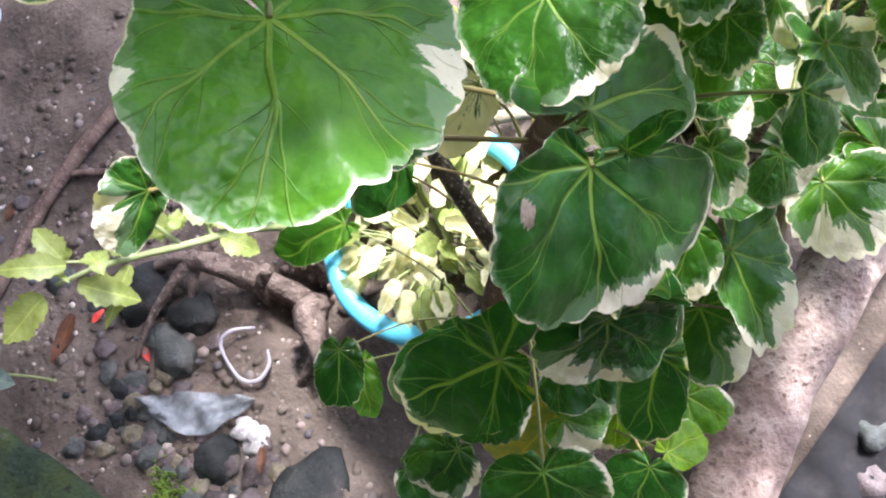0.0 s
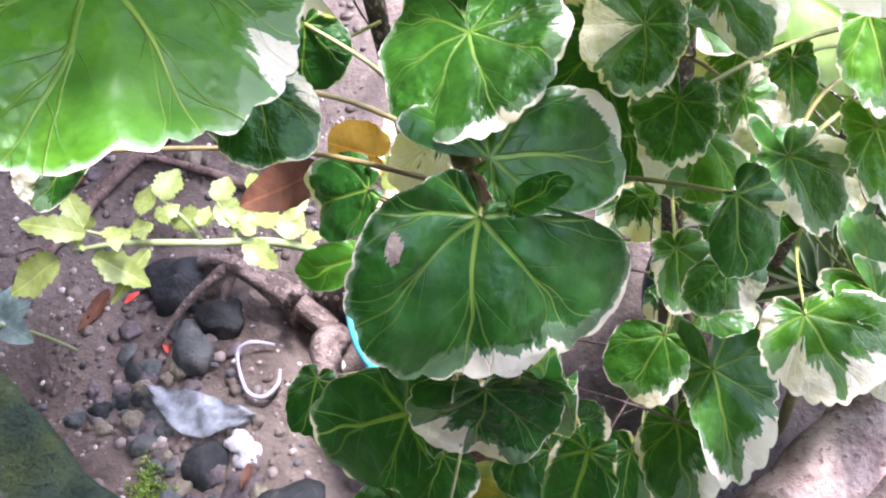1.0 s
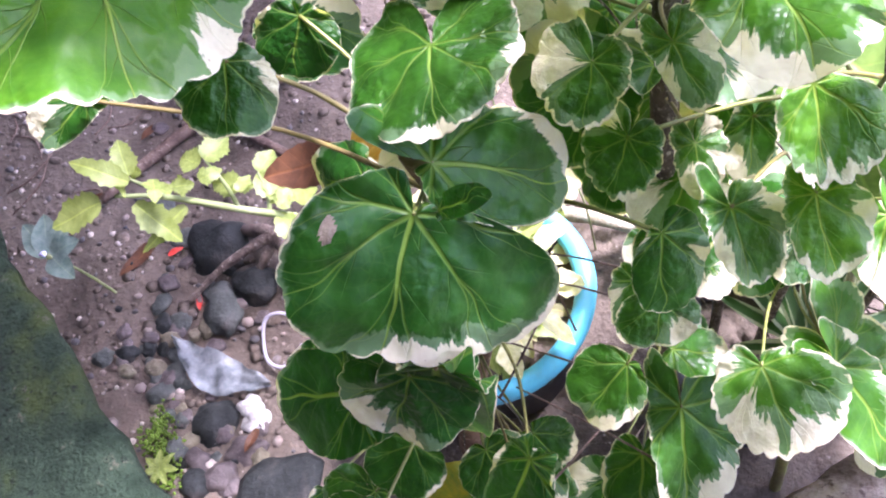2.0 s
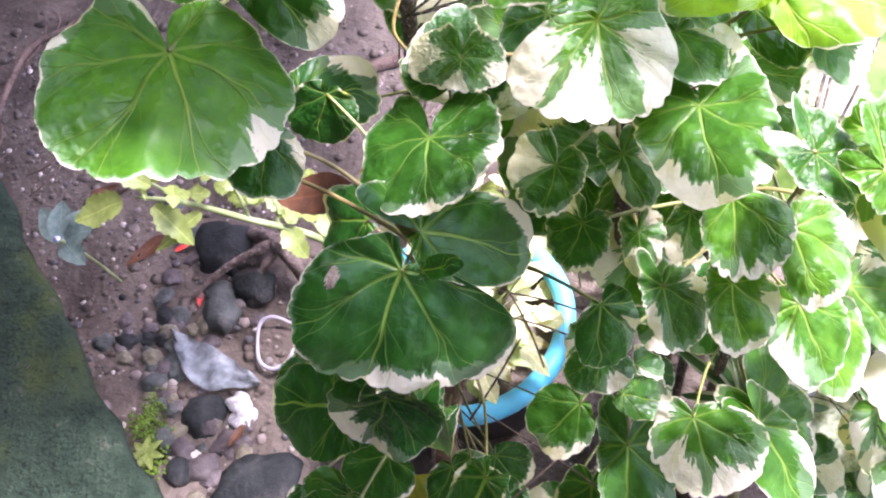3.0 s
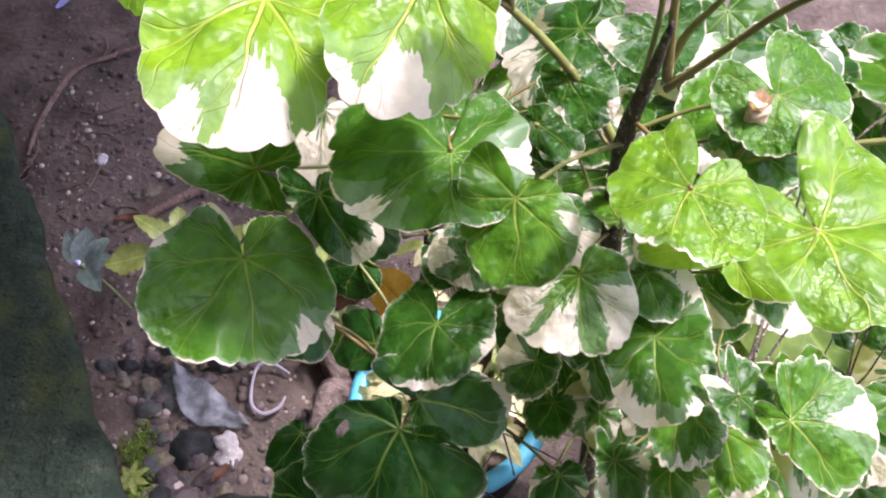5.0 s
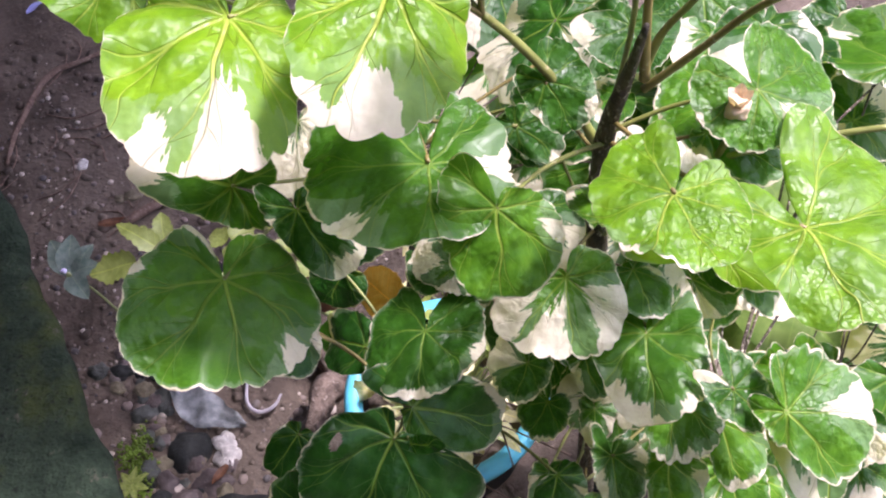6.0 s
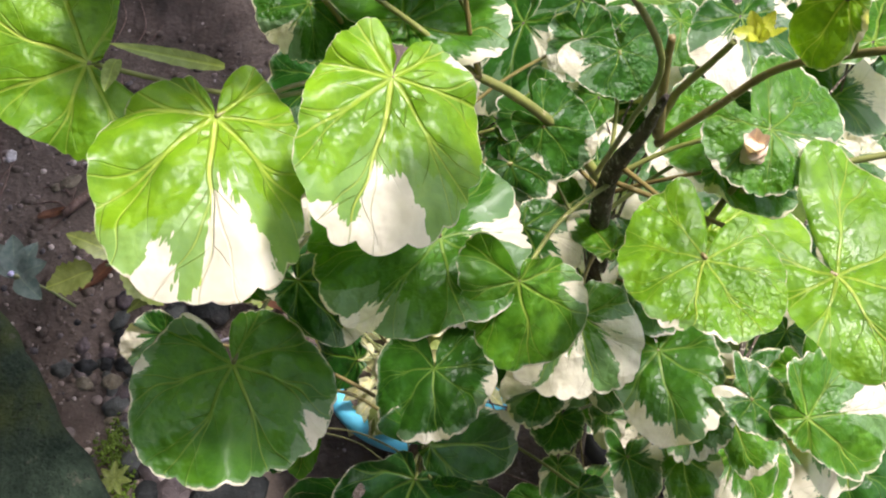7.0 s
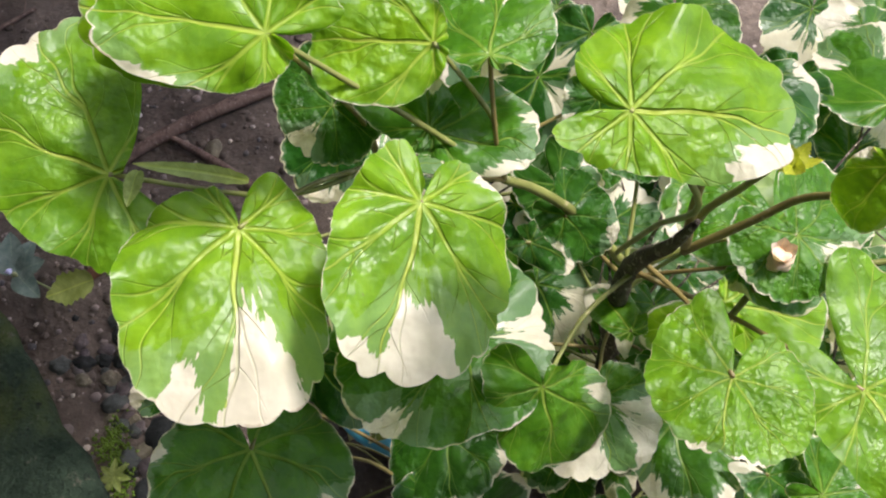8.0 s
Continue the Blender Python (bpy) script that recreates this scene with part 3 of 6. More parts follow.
leaf((-0.063, 0.113, 0.980), (-0.134, 0.120, 0.942), (-0.47, -0.36, 0.81), (0.027, 0.036), (0.075, 0.017), 0.0, ((0, 8, 0.05),), 0.012)
leaf((-0.004, 0.089, 1.078), (-0.017, 0.067, 1.048), (-0.05, -0.80, 0.60), (0.029, 0.029), (0.004, 0.034), 0.0, ((28, 17, 0.4), (-6, 11, 0.22)), 0.02)
leaf((-0.050, 0.141, 1.264), (-0.025, 0.099, 1.254), (0.43, 0.05, 0.90), (0.047, 0.040), (0.028, 0.023), 0.38, ((-34, 7, 0.2), (162, 9, 0.3), (110, 6, 0.12)), 0.03)
leaf((-0.066, 0.188, 1.265), (-0.125, 0.191, 1.270), (0.05, -0.42, 0.91), (0.027, 0.019), (0.022, 0.042), 0.3, ((3, 17, 0.3), (91, 12, 0.25)), 0.035)
leaf((0.041, 0.182, 1.317), (0.055, 0.146, 1.322), (0.12, 0.20, 0.97), (0.051, 0.033), (0.048, 0.048), 0.3, ((-92, 17, 0.55), (51, 7, 0.3)), 0.022)
leaf((0.072, 0.167, 1.315), (0.079, 0.141, 1.290), (0.47, -0.54, 0.69), (0.022, 0.028), (0.031, 0.008), 0.55, ((-66, 9, 0.3),), 0.025)
# beyond its own cream, patches widened here to paint a silvery sheen
leaf((0.091, 0.188, 1.234), (0.102, 0.156, 1.220), (0.27, -0.32, 0.91), (0.035, 0.028), (0.005, 0.015), 0.5, ((21, 20, 0.7), (72, 26, 0.5), (-48, 30, 0.6)), 0.048)
leaf((0.128, 0.194, 1.180), (0.140, 0.147, 1.187), (-0.12, 0.12, 0.99), (0.027, 0.029), (0.055, 0.049), 0.3, ((19, 22, 0.25), (-149, 12, 0.3), (-25, 9, 0.15)), 0.04)
leaf((0.145, 0.189, 1.123), (0.154, 0.158, 1.103), (0.38, -0.43, 0.82), (0.016, 0.029), (0.007, 0.003), 0.45, ((-9, 14, 0.2),), 0.085)
# youth and patches of the next two leaves lifted to paint hazy brightness
leaf((0.190, 0.194, 1.010), (0.222, 0.161, 0.973), (0.44, -0.45, 0.78), (0.018, 0.028), (0.016, 0.007), 0.6, ((-13, 16, 0.12),), 0.085)
leaf((0.138, 0.166, 0.897), (0.158, 0.120, 0.881), (-0.02, -0.34, 0.94), (0.032, 0.039), (0.018, 0.008), 0.3, ((31, 25, 0.5), (-16, 19, 0.35), (113, 20, 0.4)), 0.102)
leaf((0.180, 0.184, 0.869), (0.216, 0.148, 0.834), (0.46, -0.34, 0.82), (0.023, 0.038), (0.056, 0.074), 0.3, ((-2, 12, 0.12),), 0.085)
leaf((-0.031, 0.195, 1.371), (-0.017, 0.129, 1.370), (0.38, 0.06, 0.93), (0.040, 0.032), (0.015, 0.022), 0.85, ((-10, 12, 0.62), (16, 7, 0.22)), 0.018)
leaf((0.034, 0.200, 1.390), (0.033, 0.143, 1.387), (0.49, -0.06, 0.87), (0.025, 0.034), (0.023, 0.021), 0.85, ((-11, 13, 0.55), (6, 14, 0.12), (-123, 6, 0.12)), 0.018)
leaf((0.135, 0.172, 1.335), (0.130, 0.145, 1.339), (0.09, 0.13, 0.99), (0.028, 0.029), (0.033, 0.020), 0.75, ((12, 9, 0.12), (-20, 12, 0.05)), 0.012)
leaf((0.180, 0.177, 1.318), (0.203, 0.143, 1.320), (0.01, 0.07, 1.00), (0.022, 0.045), (0.031, 0.052), 0.75, ((116, 8, 0.1),), 0.012)
leaf((0.157, 0.230, 1.325), (0.173, 0.215, 1.318), (0.28, -0.11, 0.95), (0.025, 0.038), (0.026, 0.026), 0.45, ((-27, 23, 0.6), (94, 8, 0.1)), 0.03)
leaf((0.095, 0.191, 1.463), (0.136, 0.195, 1.452), (0.27, -0.12, 0.95), (0.015, 0.027), (0.027, 0.016), 0.85, ((16, 11, 0.25),), 0.01)
leaf((-0.073, 0.203, 1.388), (-0.115, 0.209, 1.411), (0.43, -0.32, 0.84), (0.049, 0.031), (0.004, 0.047), 0.75, ((33, 9, 0.12),), 0.008)
leaf((-0.008, 0.227, 1.436), (-0.056, 0.222, 1.453), (0.35, -0.45, 0.82), (0.019, 0.019), (0.027, 0.010), 0.85, ((-27, 11, 0.12),), 0.02)
leaf((0.030, 0.235, 1.371), (0.067, 0.235, 1.370), (0.05, -0.02, 1.00), (0.012, 0.025), (0.006, 0.006), 0.35, ((-19, 6, 0.15), (22, 11, 0.2)), 0.025)
leaf((0.028, 0.237, 1.372), (-0.003, 0.256, 1.382), (0.20, -0.20, 0.96), (0.017, 0.012), (0.010, 0.012), 0.35, ((48, 17, 0.35),), 0.03)
leaf((-0.029, 0.180, 1.267), (-0.003, 0.160, 1.250), (0.29, -0.37, 0.88), (0.014, 0.022), (0.032, 0.008), 0.12, ((-8, 11, 0.25), (-25, 11, 0.2), (100, 8, 0.2)), 0.03)
leaf((0.027, 0.210, 1.185), (0.027, 0.197, 1.178), (0.13, -0.51, 0.85), (0.025, 0.021), (0.015, 0.013), 0.3, ((93, 26, 0.6), (8, 26, 0.5), (-70, 20, 0.4)), 0.10)
leaf((0.071, 0.176, 1.158), (0.067, 0.158, 1.147), (-0.00, -0.51, 0.86), (0.022, 0.014), (0.015, 0.012), 0.2, ((84, 35, 0.75),), 0.085)
leaf((0.080, 0.175, 1.113), (0.072, 0.158, 1.100), (-0.11, -0.53, 0.84), (0.018, 0.016), (0.014, 0.010), 0.2, ((113, 25, 0.6), (-19, 14, 0.1)), 0.068)
leaf((0.097, 0.191, 1.148), (0.109, 0.176, 1.131), (0.42, -0.53, 0.74), (0.010, 0.017), (0.020, 0.012), 0.3, ((42, 25, 0.5), (-60, 25, 0.6)), 0.06)
leaf((0.104, 0.184, 1.094), (0.109, 0.169, 1.079), (0.31, -0.62, 0.72), (0.010, 0.013), (0.014, 0.014), 0.3, ((-124, 25, 0.6), (19, 18, 0.5), (-40, 16, 0.5)), 0.10)
leaf((0.172, 0.190, 1.099), (0.189, 0.162, 1.083), (0.32, -0.32, 0.89), (0.011, 0.032), (0.006, 0.012), 0.55, ((-67, 17, 0.3), (-4, 11, 0.15)), 0.068)
leaf((0.172, 0.173, 1.183), (0.191, 0.161, 1.174), (0.33, -0.12, 0.93), (0.014, 0.018), (0.029, 0.028), 0.2, ((170, 30, 0.75),), 0.068)
leaf((0.196, 0.167, 1.183), (0.230, 0.147, 1.165), (0.32, -0.32, 0.89), (0.013, 0.040), (0.033, 0.025), 0.5, ((-53, 12, 0.6), (43, 9, 0.1)), 0.051)
leaf((0.118, 0.165, 1.077), (0.129, 0.138, 1.058), (0.41, -0.41, 0.82), (0.012, 0.023), (0.037, 0.011), 0.25, ((30, 20, 0.4), (-80, 20, 0.5)), 0.07)
leaf((0.149, 0.169, 1.080), (0.158, 0.140, 1.065), (0.20, -0.41, 0.89), (0.014, 0.022), (0.015, 0.007), 0.55, ((-56, 14, 0.4), (7, 23, 0.15)), 0.085)
leaf((0.218, 0.235, 0.965), (0.252, 0.209, 0.948), (0.31, -0.21, 0.93), (0.017, 0.034), (0.037, 0.011), 0.5, ((-90, 16, 0.45), (-2, 14, 0.1)), 0.085)
leaf((0.072, 0.244, 1.299), (0.088, 0.232, 1.283), (0.33, -0.56, 0.76), (0.012, 0.020), (0.016, 0.018), 0.18, ((47, 11, 0.2), (-31, 11, 0.2)), 0.025)
leaf((0.100, 0.290, 1.290), (0.097, 0.271, 1.283), (0.35, -0.40, 0.85), (0.025, 0.024), (0.004, 0.025), 0.18, ((62, 20, 0.35),), 0.03)
leaf((0.056, 0.247, 1.262), (0.079, 0.245, 1.243), (0.53, -0.51, 0.68), (0.009, 0.013), (0.017, 0.010), 0.15, ((4, 12, 0.15),), 0.03)
leaf((0.020, 0.208, 1.176), (0.000, 0.212, 1.183), (0.20, -0.50, 0.84), (0.032, 0.016), (0.008, 0.003), 0.15, ((13, 23, 0.5),), 0.05)
leaf((0.092, 0.180, 0.773), (0.101, 0.108, 0.733), (0.44, -0.40, 0.81), (0.025, 0.051), (0.088, 0.071), 0.2, ((-20, 17, 0.25), (11, 11, 0.15)), 0.051)
leaf((0.064, 0.174, 0.676), (0.055, 0.123, 0.654), (0.10, -0.40, 0.91), (0.032, 0.024), (0.005, 0.054), 0.25, ((50, 17, 0.25),), 0.068)
leaf((0.093, 0.138, 1.106), (0.093, 0.115, 1.080), (0.31, -0.72, 0.62), (0.011, 0.018), (0.002, 0.011), 0.12, ((-57, 9, 0.35), (73, 9, 0.3)), 0.02)
leaf((0.074, 0.176, 0.985), (0.074, 0.150, 0.963), (0.31, -0.62, 0.72), (0.013, 0.021), (0.013, 0.010), 0.25, ((53, 17, 0.5), (-18, 17, 0.25)), 0.085)
leaf((-0.158, 0.195, 1.126), (-0.182, 0.176, 1.116), (0.32, -0.72, 0.62), (0.019, 0.009), (0.016, 0.025), 0.12, ((36, 31, 0.5),), 0.05)
leaf((-0.009, 0.246, 1.369), (-0.020, 0.230, 1.366), (0.22, -0.29, 0.93), (0.024, 0.021), (0.025, 0.015), 0.2, ((2, 16, 0.45),), 0.035)
leaf((-0.072, 0.130, 0.930), (-0.157, 0.127, 0.880), (-0.47, -0.36, 0.81), (0.033, 0.033), (0.020, 0.020), 0, ((-20, 23, 0.08), (100, 10, 0.05)), 0.02)
leaf((0.010, 0.088, 1.090), (-0.017, 0.078, 0.995), (-0.05, -0.99, 0.12), (0.026, 0.026), (0.015, 0.015), 0, ((10, 14, 0.18), (118, 8, 0.12)), 0.028)
leaf((0.014, 0.105, 0.900), (-0.016, 0.061, 0.850), (-0.32, -0.61, 0.72), (0.021, 0.021), (0.015, 0.015), 0, ((57, 25, 0.15), (-76, 12, 0.11)), 0.026)
leaf((-0.043, 0.153, 1.197), (-0.039, 0.128, 1.190), (0.37, -0.20, 0.91), (0.017, 0.017), (0.007, 0.007), 0.1, ((-74, 22, 0.38), (-80, 12, 0.22)), 0.04)
leaf((0.127, 0.206, 1.080), (0.125, 0.186, 1.060), (0.21, -0.69, 0.70), (0.011, 0.011), (0.009, 0.009), 0.2, ((15, 16, 0.49), (112, 14, 0.34)), 0.048)
leaf((0.090, 0.139, 1.045), (0.089, 0.121, 1.030), (0.27, -0.62, 0.73), (0.018, 0.018), (0.005, 0.005), 0.2, ((-35, 21, 0.42), (-105, 12, 0.2)), 0.05)
leaf((0.184, 0.187, 1.030), (0.208, 0.158, 1.000), (0.44, -0.45, 0.78), (0.024, 0.024), (0.017, 0.017), 0.45, ((38, 22, 0.4), (114, 13, 0.22)), 0.047)
leaf((0.179, 0.171, 0.886), (0.220, 0.128, 0.845), (0.46, -0.34, 0.82), (0.022, 0.022), (0.036, 0.036), 0.3, ((-30, 16, 0.31), (-110, 18, 0.25)), 0.04)
leaf((0.063, 0.172, 0.876), (0.032, 0.144, 0.860), (-0.08, -0.43, 0.90), (0.025, 0.025), (0.005, 0.005), 0.2, ((-33, 25, 0.19), (110, 16, 0.12)), 0.028)
leaf((0.088, 0.196, 0.840), (0.125, 0.199, 0.830), (0.27, -0.04, 0.96), (0.017, 0.017), (0.008, 0.008), 0.2, ((2, 17, 0.23), (-87, 17, 0.18)), 0.028)
leaf((0.062, 0.165, 0.700), (0.061, 0.104, 0.660), (-0.08, -0.54, 0.84), (0.031, 0.031), (0.018, 0.018), 0.2, ((-20, 17, 0.37), (-88, 15, 0.2)), 0.048)
leaf((-0.078, 0.235, 0.990), (-0.132, 0.248, 0.960), (-0.52, -0.36, 0.77), (0.025, 0.025), (0.008, 0.008), 0, ((11, 16, 0.1), (117, 18, 0.1)), 0.018)
leaf((-0.020, 0.225, 1.050), (-0.054, 0.209, 1.030), (-0.14, -0.63, 0.76), (0.015, 0.015), (0.009, 0.009), 0, ((0, 180, 0.9),), 0.074)
leaf((-0.070, 0.064, 0.900), (-0.082, 0.027, 0.870), (-0.04, -0.63, 0.78), (0.038, 0.038), (0.015, 0.015), 0.1, ((-76, 24, 0.11), (-119, 18, 0.1)), 0.022)
leaf((-0.254, 0.265, 0.620), (-0.276, 0.216, 0.600), (0.15, -0.43, 0.89), (0.025, 0.025), (0.014, 0.014), 0, ((78, 16, 0.11), (-98, 12, 0.07)), 0.022)
leaf((0.201, 0.193, 1.166), (0.229, 0.143, 1.130), (0.32, -0.42, 0.85), (0.021, 0.021), (0.024, 0.024), 0.5, ((17, 19, 0.31), (-93, 8, 0.27)), 0.042)
leaf((0.153, 0.242, 1.200), (0.106, 0.229, 1.210), (0.25, -0.16, 0.95), (0.013, 0.013), (0.005, 0.005), 1.3, ((13, 25, 0.05), (-98, 11, 0.03)), 0.014)
leaf((0.157, 0.255, 1.285), (0.165, 0.227, 1.290), (0.08, 0.19, 0.98), (0.038, 0.038), (0.038, 0.038), 0.45, ((20, 20, 0.28), (-73, 10, 0.33)), 0.044)
leaf((0.062, 0.296, 1.225), (0.084, 0.278, 1.200), (0.32, -0.61, 0.72), (0.021, 0.021), (0.030, 0.030), 0.2, ((-42, 15, 0.33), (-90, 8, 0.18)), 0.04)
leaf((0.077, 0.359, 1.210), (0.082, 0.344, 1.190), (0.46, -0.65, 0.61), (0.021, 0.021), (0.020, 0.020), 0.2, ((55, 23, 0.3), (111, 11, 0.21)), 0.034)
leaf((0.041, 0.289, 1.215), (0.067, 0.279, 1.200), (0.24, -0.56, 0.79), (0.017, 0.017), (0.006, 0.006), 0, ((-19, 28, 0.24), (-84, 14, 0.2)), 0.034)
leaf((-0.057, 0.241, 1.250), (-0.054, 0.209, 1.230), (0.36, -0.47, 0.81), (0.018, 0.018), (0.008, 0.008), 0, ((0, 180, 0.9),), 0.088)
leaf((-0.015, 0.238, 1.420), (-0.068, 0.233, 1.440), (0.35, -0.45, 0.82), (0.021, 0.021), (0.007, 0.007), 0.9, ((29, 20, 0.08), (-72, 12, 0.06)), 0.018)
leaf((0.034, 0.245, 1.410), (-0.004, 0.238, 1.420), (0.30, -0.46, 0.84), (0.020, 0.020), (0.005, 0.005), 0.9, ((54, 20, 0.22), (86, 10, 0.13)), 0.028)
leaf((0.050, 0.248, 1.400), (0.048, 0.284, 1.400), (0.11, 0.01, 0.99), (0.021, 0.021), (0.005, 0.005), 0.5, ((0, 17, 0.27), (111, 18, 0.23)), 0.03)
leaf((0.157, 0.196, 1.436), (0.148, 0.188, 1.420), (-0.44, -0.67, 0.59), (0.009, 0.009), (0.004, 0.004), 0.9, ((-70, 29, 0.24), (83, 17, 0.28)), 0.034)
leaf((-0.047, 0.299, 1.250), (-0.072, 0.280, 1.240), (0.07, -0.53, 0.84), (0.025, 0.025), (0.010, 0.010), 0, ((-38, 24, 0.3), (111, 13, 0.36)), 0.042)
leaf((0.009, 0.245, 1.130), (0.000, 0.232, 1.120), (0.12, -0.66, 0.74), (0.024, 0.024), (0.021, 0.021), 0, ((55, 20, 0.39), (91, 14, 0.41)), 0.044)
leaf((0.023, 0.247, 1.100), (0.037, 0.260, 1.100), (0.32, -0.35, 0.88), (0.009, 0.009), (0.004, 0.004), 0.2, ((0, 180, 0.9),), 0.082)
leaf((0.149, 0.255, 1.190), (0.202, 0.253, 1.180), (0.17, -0.22, 0.96), (0.025, 0.025), (0.006, 0.006), 0.85, ((-61, 22, 0.22), (-72, 14, 0.19)), 0.026)
leaf((0.147, 0.265, 1.160), (0.173, 0.249, 1.150), (0.23, -0.22, 0.95), (0.015, 0.015), (0.006, 0.006), 0.2, ((-48, 22, 0.28), (-80, 18, 0.2)), 0.034)
leaf((0.164, 0.274, 1.100), (0.209, 0.278, 1.090), (0.23, -0.18, 0.96), (0.014, 0.014), (0.009, 0.009), 0.4, ((0, 180, 0.9),), 0.066)
leaf((0.174, 0.186, 1.150), (0.197, 0.208, 1.150), (0.15, -0.16, 0.97), (0.014, 0.014), (0.006, 0.006), 0.2, ((40, 26, 0.43), (-70, 11, 0.38)), 0.042)
leaf((0.116, 0.223, 1.190), (0.132, 0.200, 1.190), (0.09, 0.05, 0.99), (0.014, 0.014), (0.006, 0.006), 0.3, ((-77, 22, 0.33), (84, 16, 0.22)), 0.05)
leaf((-0.119, 0.286, 1.050), (-0.074, 0.313, 1.030), (0.55, -0.33, 0.77), (0.025, 0.025), (0.011, 0.011), 0, ((-29, 19, 0.28), (105, 15, 0.28)), 0.034)
leaf((-0.003, 0.228, 1.160), (0.021, 0.224, 1.150), (0.30, -0.43, 0.85), (0.015, 0.015), (0.008, 0.008), 0.1, ((32, 14, 0.32), (-101, 16, 0.46)), 0.05)
leaf((-0.048, 0.213, 1.150), (-0.057, 0.196, 1.130), (0.15, -0.78, 0.60), (0.018, 0.018), (0.006, 0.006), 0, ((75, 18, 0.12), (-119, 16, 0.19)), 0.026)
leaf((0.103, 0.218, 1.240), (0.084, 0.246, 1.230), (-0.04, 0.31, 0.95), (0.011, 0.011), (0.007, 0.007), 0.6, ((-4, 25, 0.2), (-104, 15, 0.13)), 0.026)
leaf((0.175, 0.252, 1.170), (0.199, 0.242, 1.150), (0.52, -0.32, 0.79), (0.018, 0.018), (0.007, 0.007), 0.4, ((-1, 26, 0.31), (95, 9, 0.19)), 0.044)
leaf((0.141, 0.227, 1.300), (0.174, 0.223, 1.290), (0.28, -0.09, 0.96), (0.013, 0.013), (0.007, 0.007), 0.3, ((78, 25, 0.37), (96, 15, 0.19)), 0.044)
leaf((0.068, 0.270, 1.220), (0.044, 0.302, 1.210), (-0.30, 0.08, 0.95), (0.018, 0.018), (0.012, 0.012), 0.2, ((-30, 23, 0.3), (97, 9, 0.25)), 0.032)
leaf((-0.246, 0.442, 0.500), (-0.364, 0.455, 0.460), (-0.33, -0.33, 0.88), (0.027, 0.027), (0.019, 0.019), 0.25, ((-38, 25, 0.02), (-115, 10, 0.01)), 0.012)
leaf((0.023, 0.122, 1.152), (0.040, 0.120, 1.168), (-0.59, -0.54, 0.60), (0.005, 0.005), (0.004, 0.004), 0, ((6, 22, 0.0), (-115, 10, 0.0)), 0.01)
leaf((-0.228, 0.142, 0.600), (-0.197, 0.115, 0.580), (0.36, -0.26, 0.90), (0.031, 0.031), (0.009, 0.009), 0, ((-1, 17, 0.35), (120, 17, 0.28)), 0.042)
leaf((-0.173, 0.139, 0.620), (-0.212, 0.112, 0.600), (-0.18, -0.40, 0.90), (0.030, 0.030), (0.010, 0.010), 0.1, ((-61, 30, 0.25), (92, 11, 0.3)), 0.038)
leaf((-0.311, 0.325, 0.360), (-0.327, 0.256, 0.340), (0.20, -0.31, 0.93), (0.021, 0.021), (0.015, 0.015), 0.5, ((80, 14, 0.02), (104, 15, 0.02)), 0.012)
leaf((-0.019, 0.138, 0.600), (-0.049, 0.100, 0.580), (-0.16, -0.37, 0.92), (0.018, 0.018), (0.010, 0.010), 0.8, ((65, 23, 0.05), (109, 17, 0.03)), 0.014)
leaf((-0.003, 0.080, 0.600), (0.037, 0.086, 0.580), (0.45, -0.02, 0.89), (0.021, 0.021), (0.009, 0.009), 0.9, ((-44, 22, 0.05), (112, 13, 0.02)), 0.014)
leaf((-0.019, 0.068, 0.660), (-0.048, 0.035, 0.640), (-0.22, -0.36, 0.91), (0.034, 0.034), (0.010, 0.010), 0, ((-59, 18, 0.09), (-88, 13, 0.05)), 0.018)
leaf((-0.026, 0.143, 0.750), (-0.005, 0.111, 0.740), (0.08, -0.24, 0.97), (0.021, 0.021), (0.008, 0.008), 0, ((9, 16, 0.13), (-91, 18, 0.12)), 0.026)
leaf((0.031, 0.122, 0.580), (0.062, 0.088, 0.560), (0.19, -0.37, 0.91), (0.022, 0.022), (0.010, 0.010), 0.6, ((-36, 23, 0.1), (-103, 9, 0.09)), 0.018)
leaf((-0.112, 0.156, 0.720), (-0.135, 0.119, 0.700), (0.08, -0.51, 0.86), (0.035, 0.035), (0.010, 0.010), 0.1, ((-55, 19, 0.08), (112, 17, 0.12)), 0.02)
leaf((-0.059, 0.161, 0.700), (-0.036, 0.126, 0.680), (0.28, -0.33, 0.90), (0.030, 0.030), (0.009, 0.009), 0.1, ((-61, 17, 0.14), (113, 11, 0.15)), 0.026)
leaf((-0.182, 0.144, 0.620), (-0.219, 0.115, 0.600), (-0.08, -0.49, 0.87), (0.032, 0.032), (0.010, 0.010), 0.2, ((-3, 26, 0.1), (-101, 11, 0.06)), 0.018)
leaf((-0.015, 0.165, 0.740), (0.009, 0.146, 0.720), (0.38, -0.40, 0.83), (0.025, 0.025), (0.007, 0.007), 0.1, ((-22, 24, 0.13), (95, 16, 0.1)), 0.022)


# ---- lower leaves of the shrub, in its own shade ----
rnd = random.Random(11)
SPARE = []
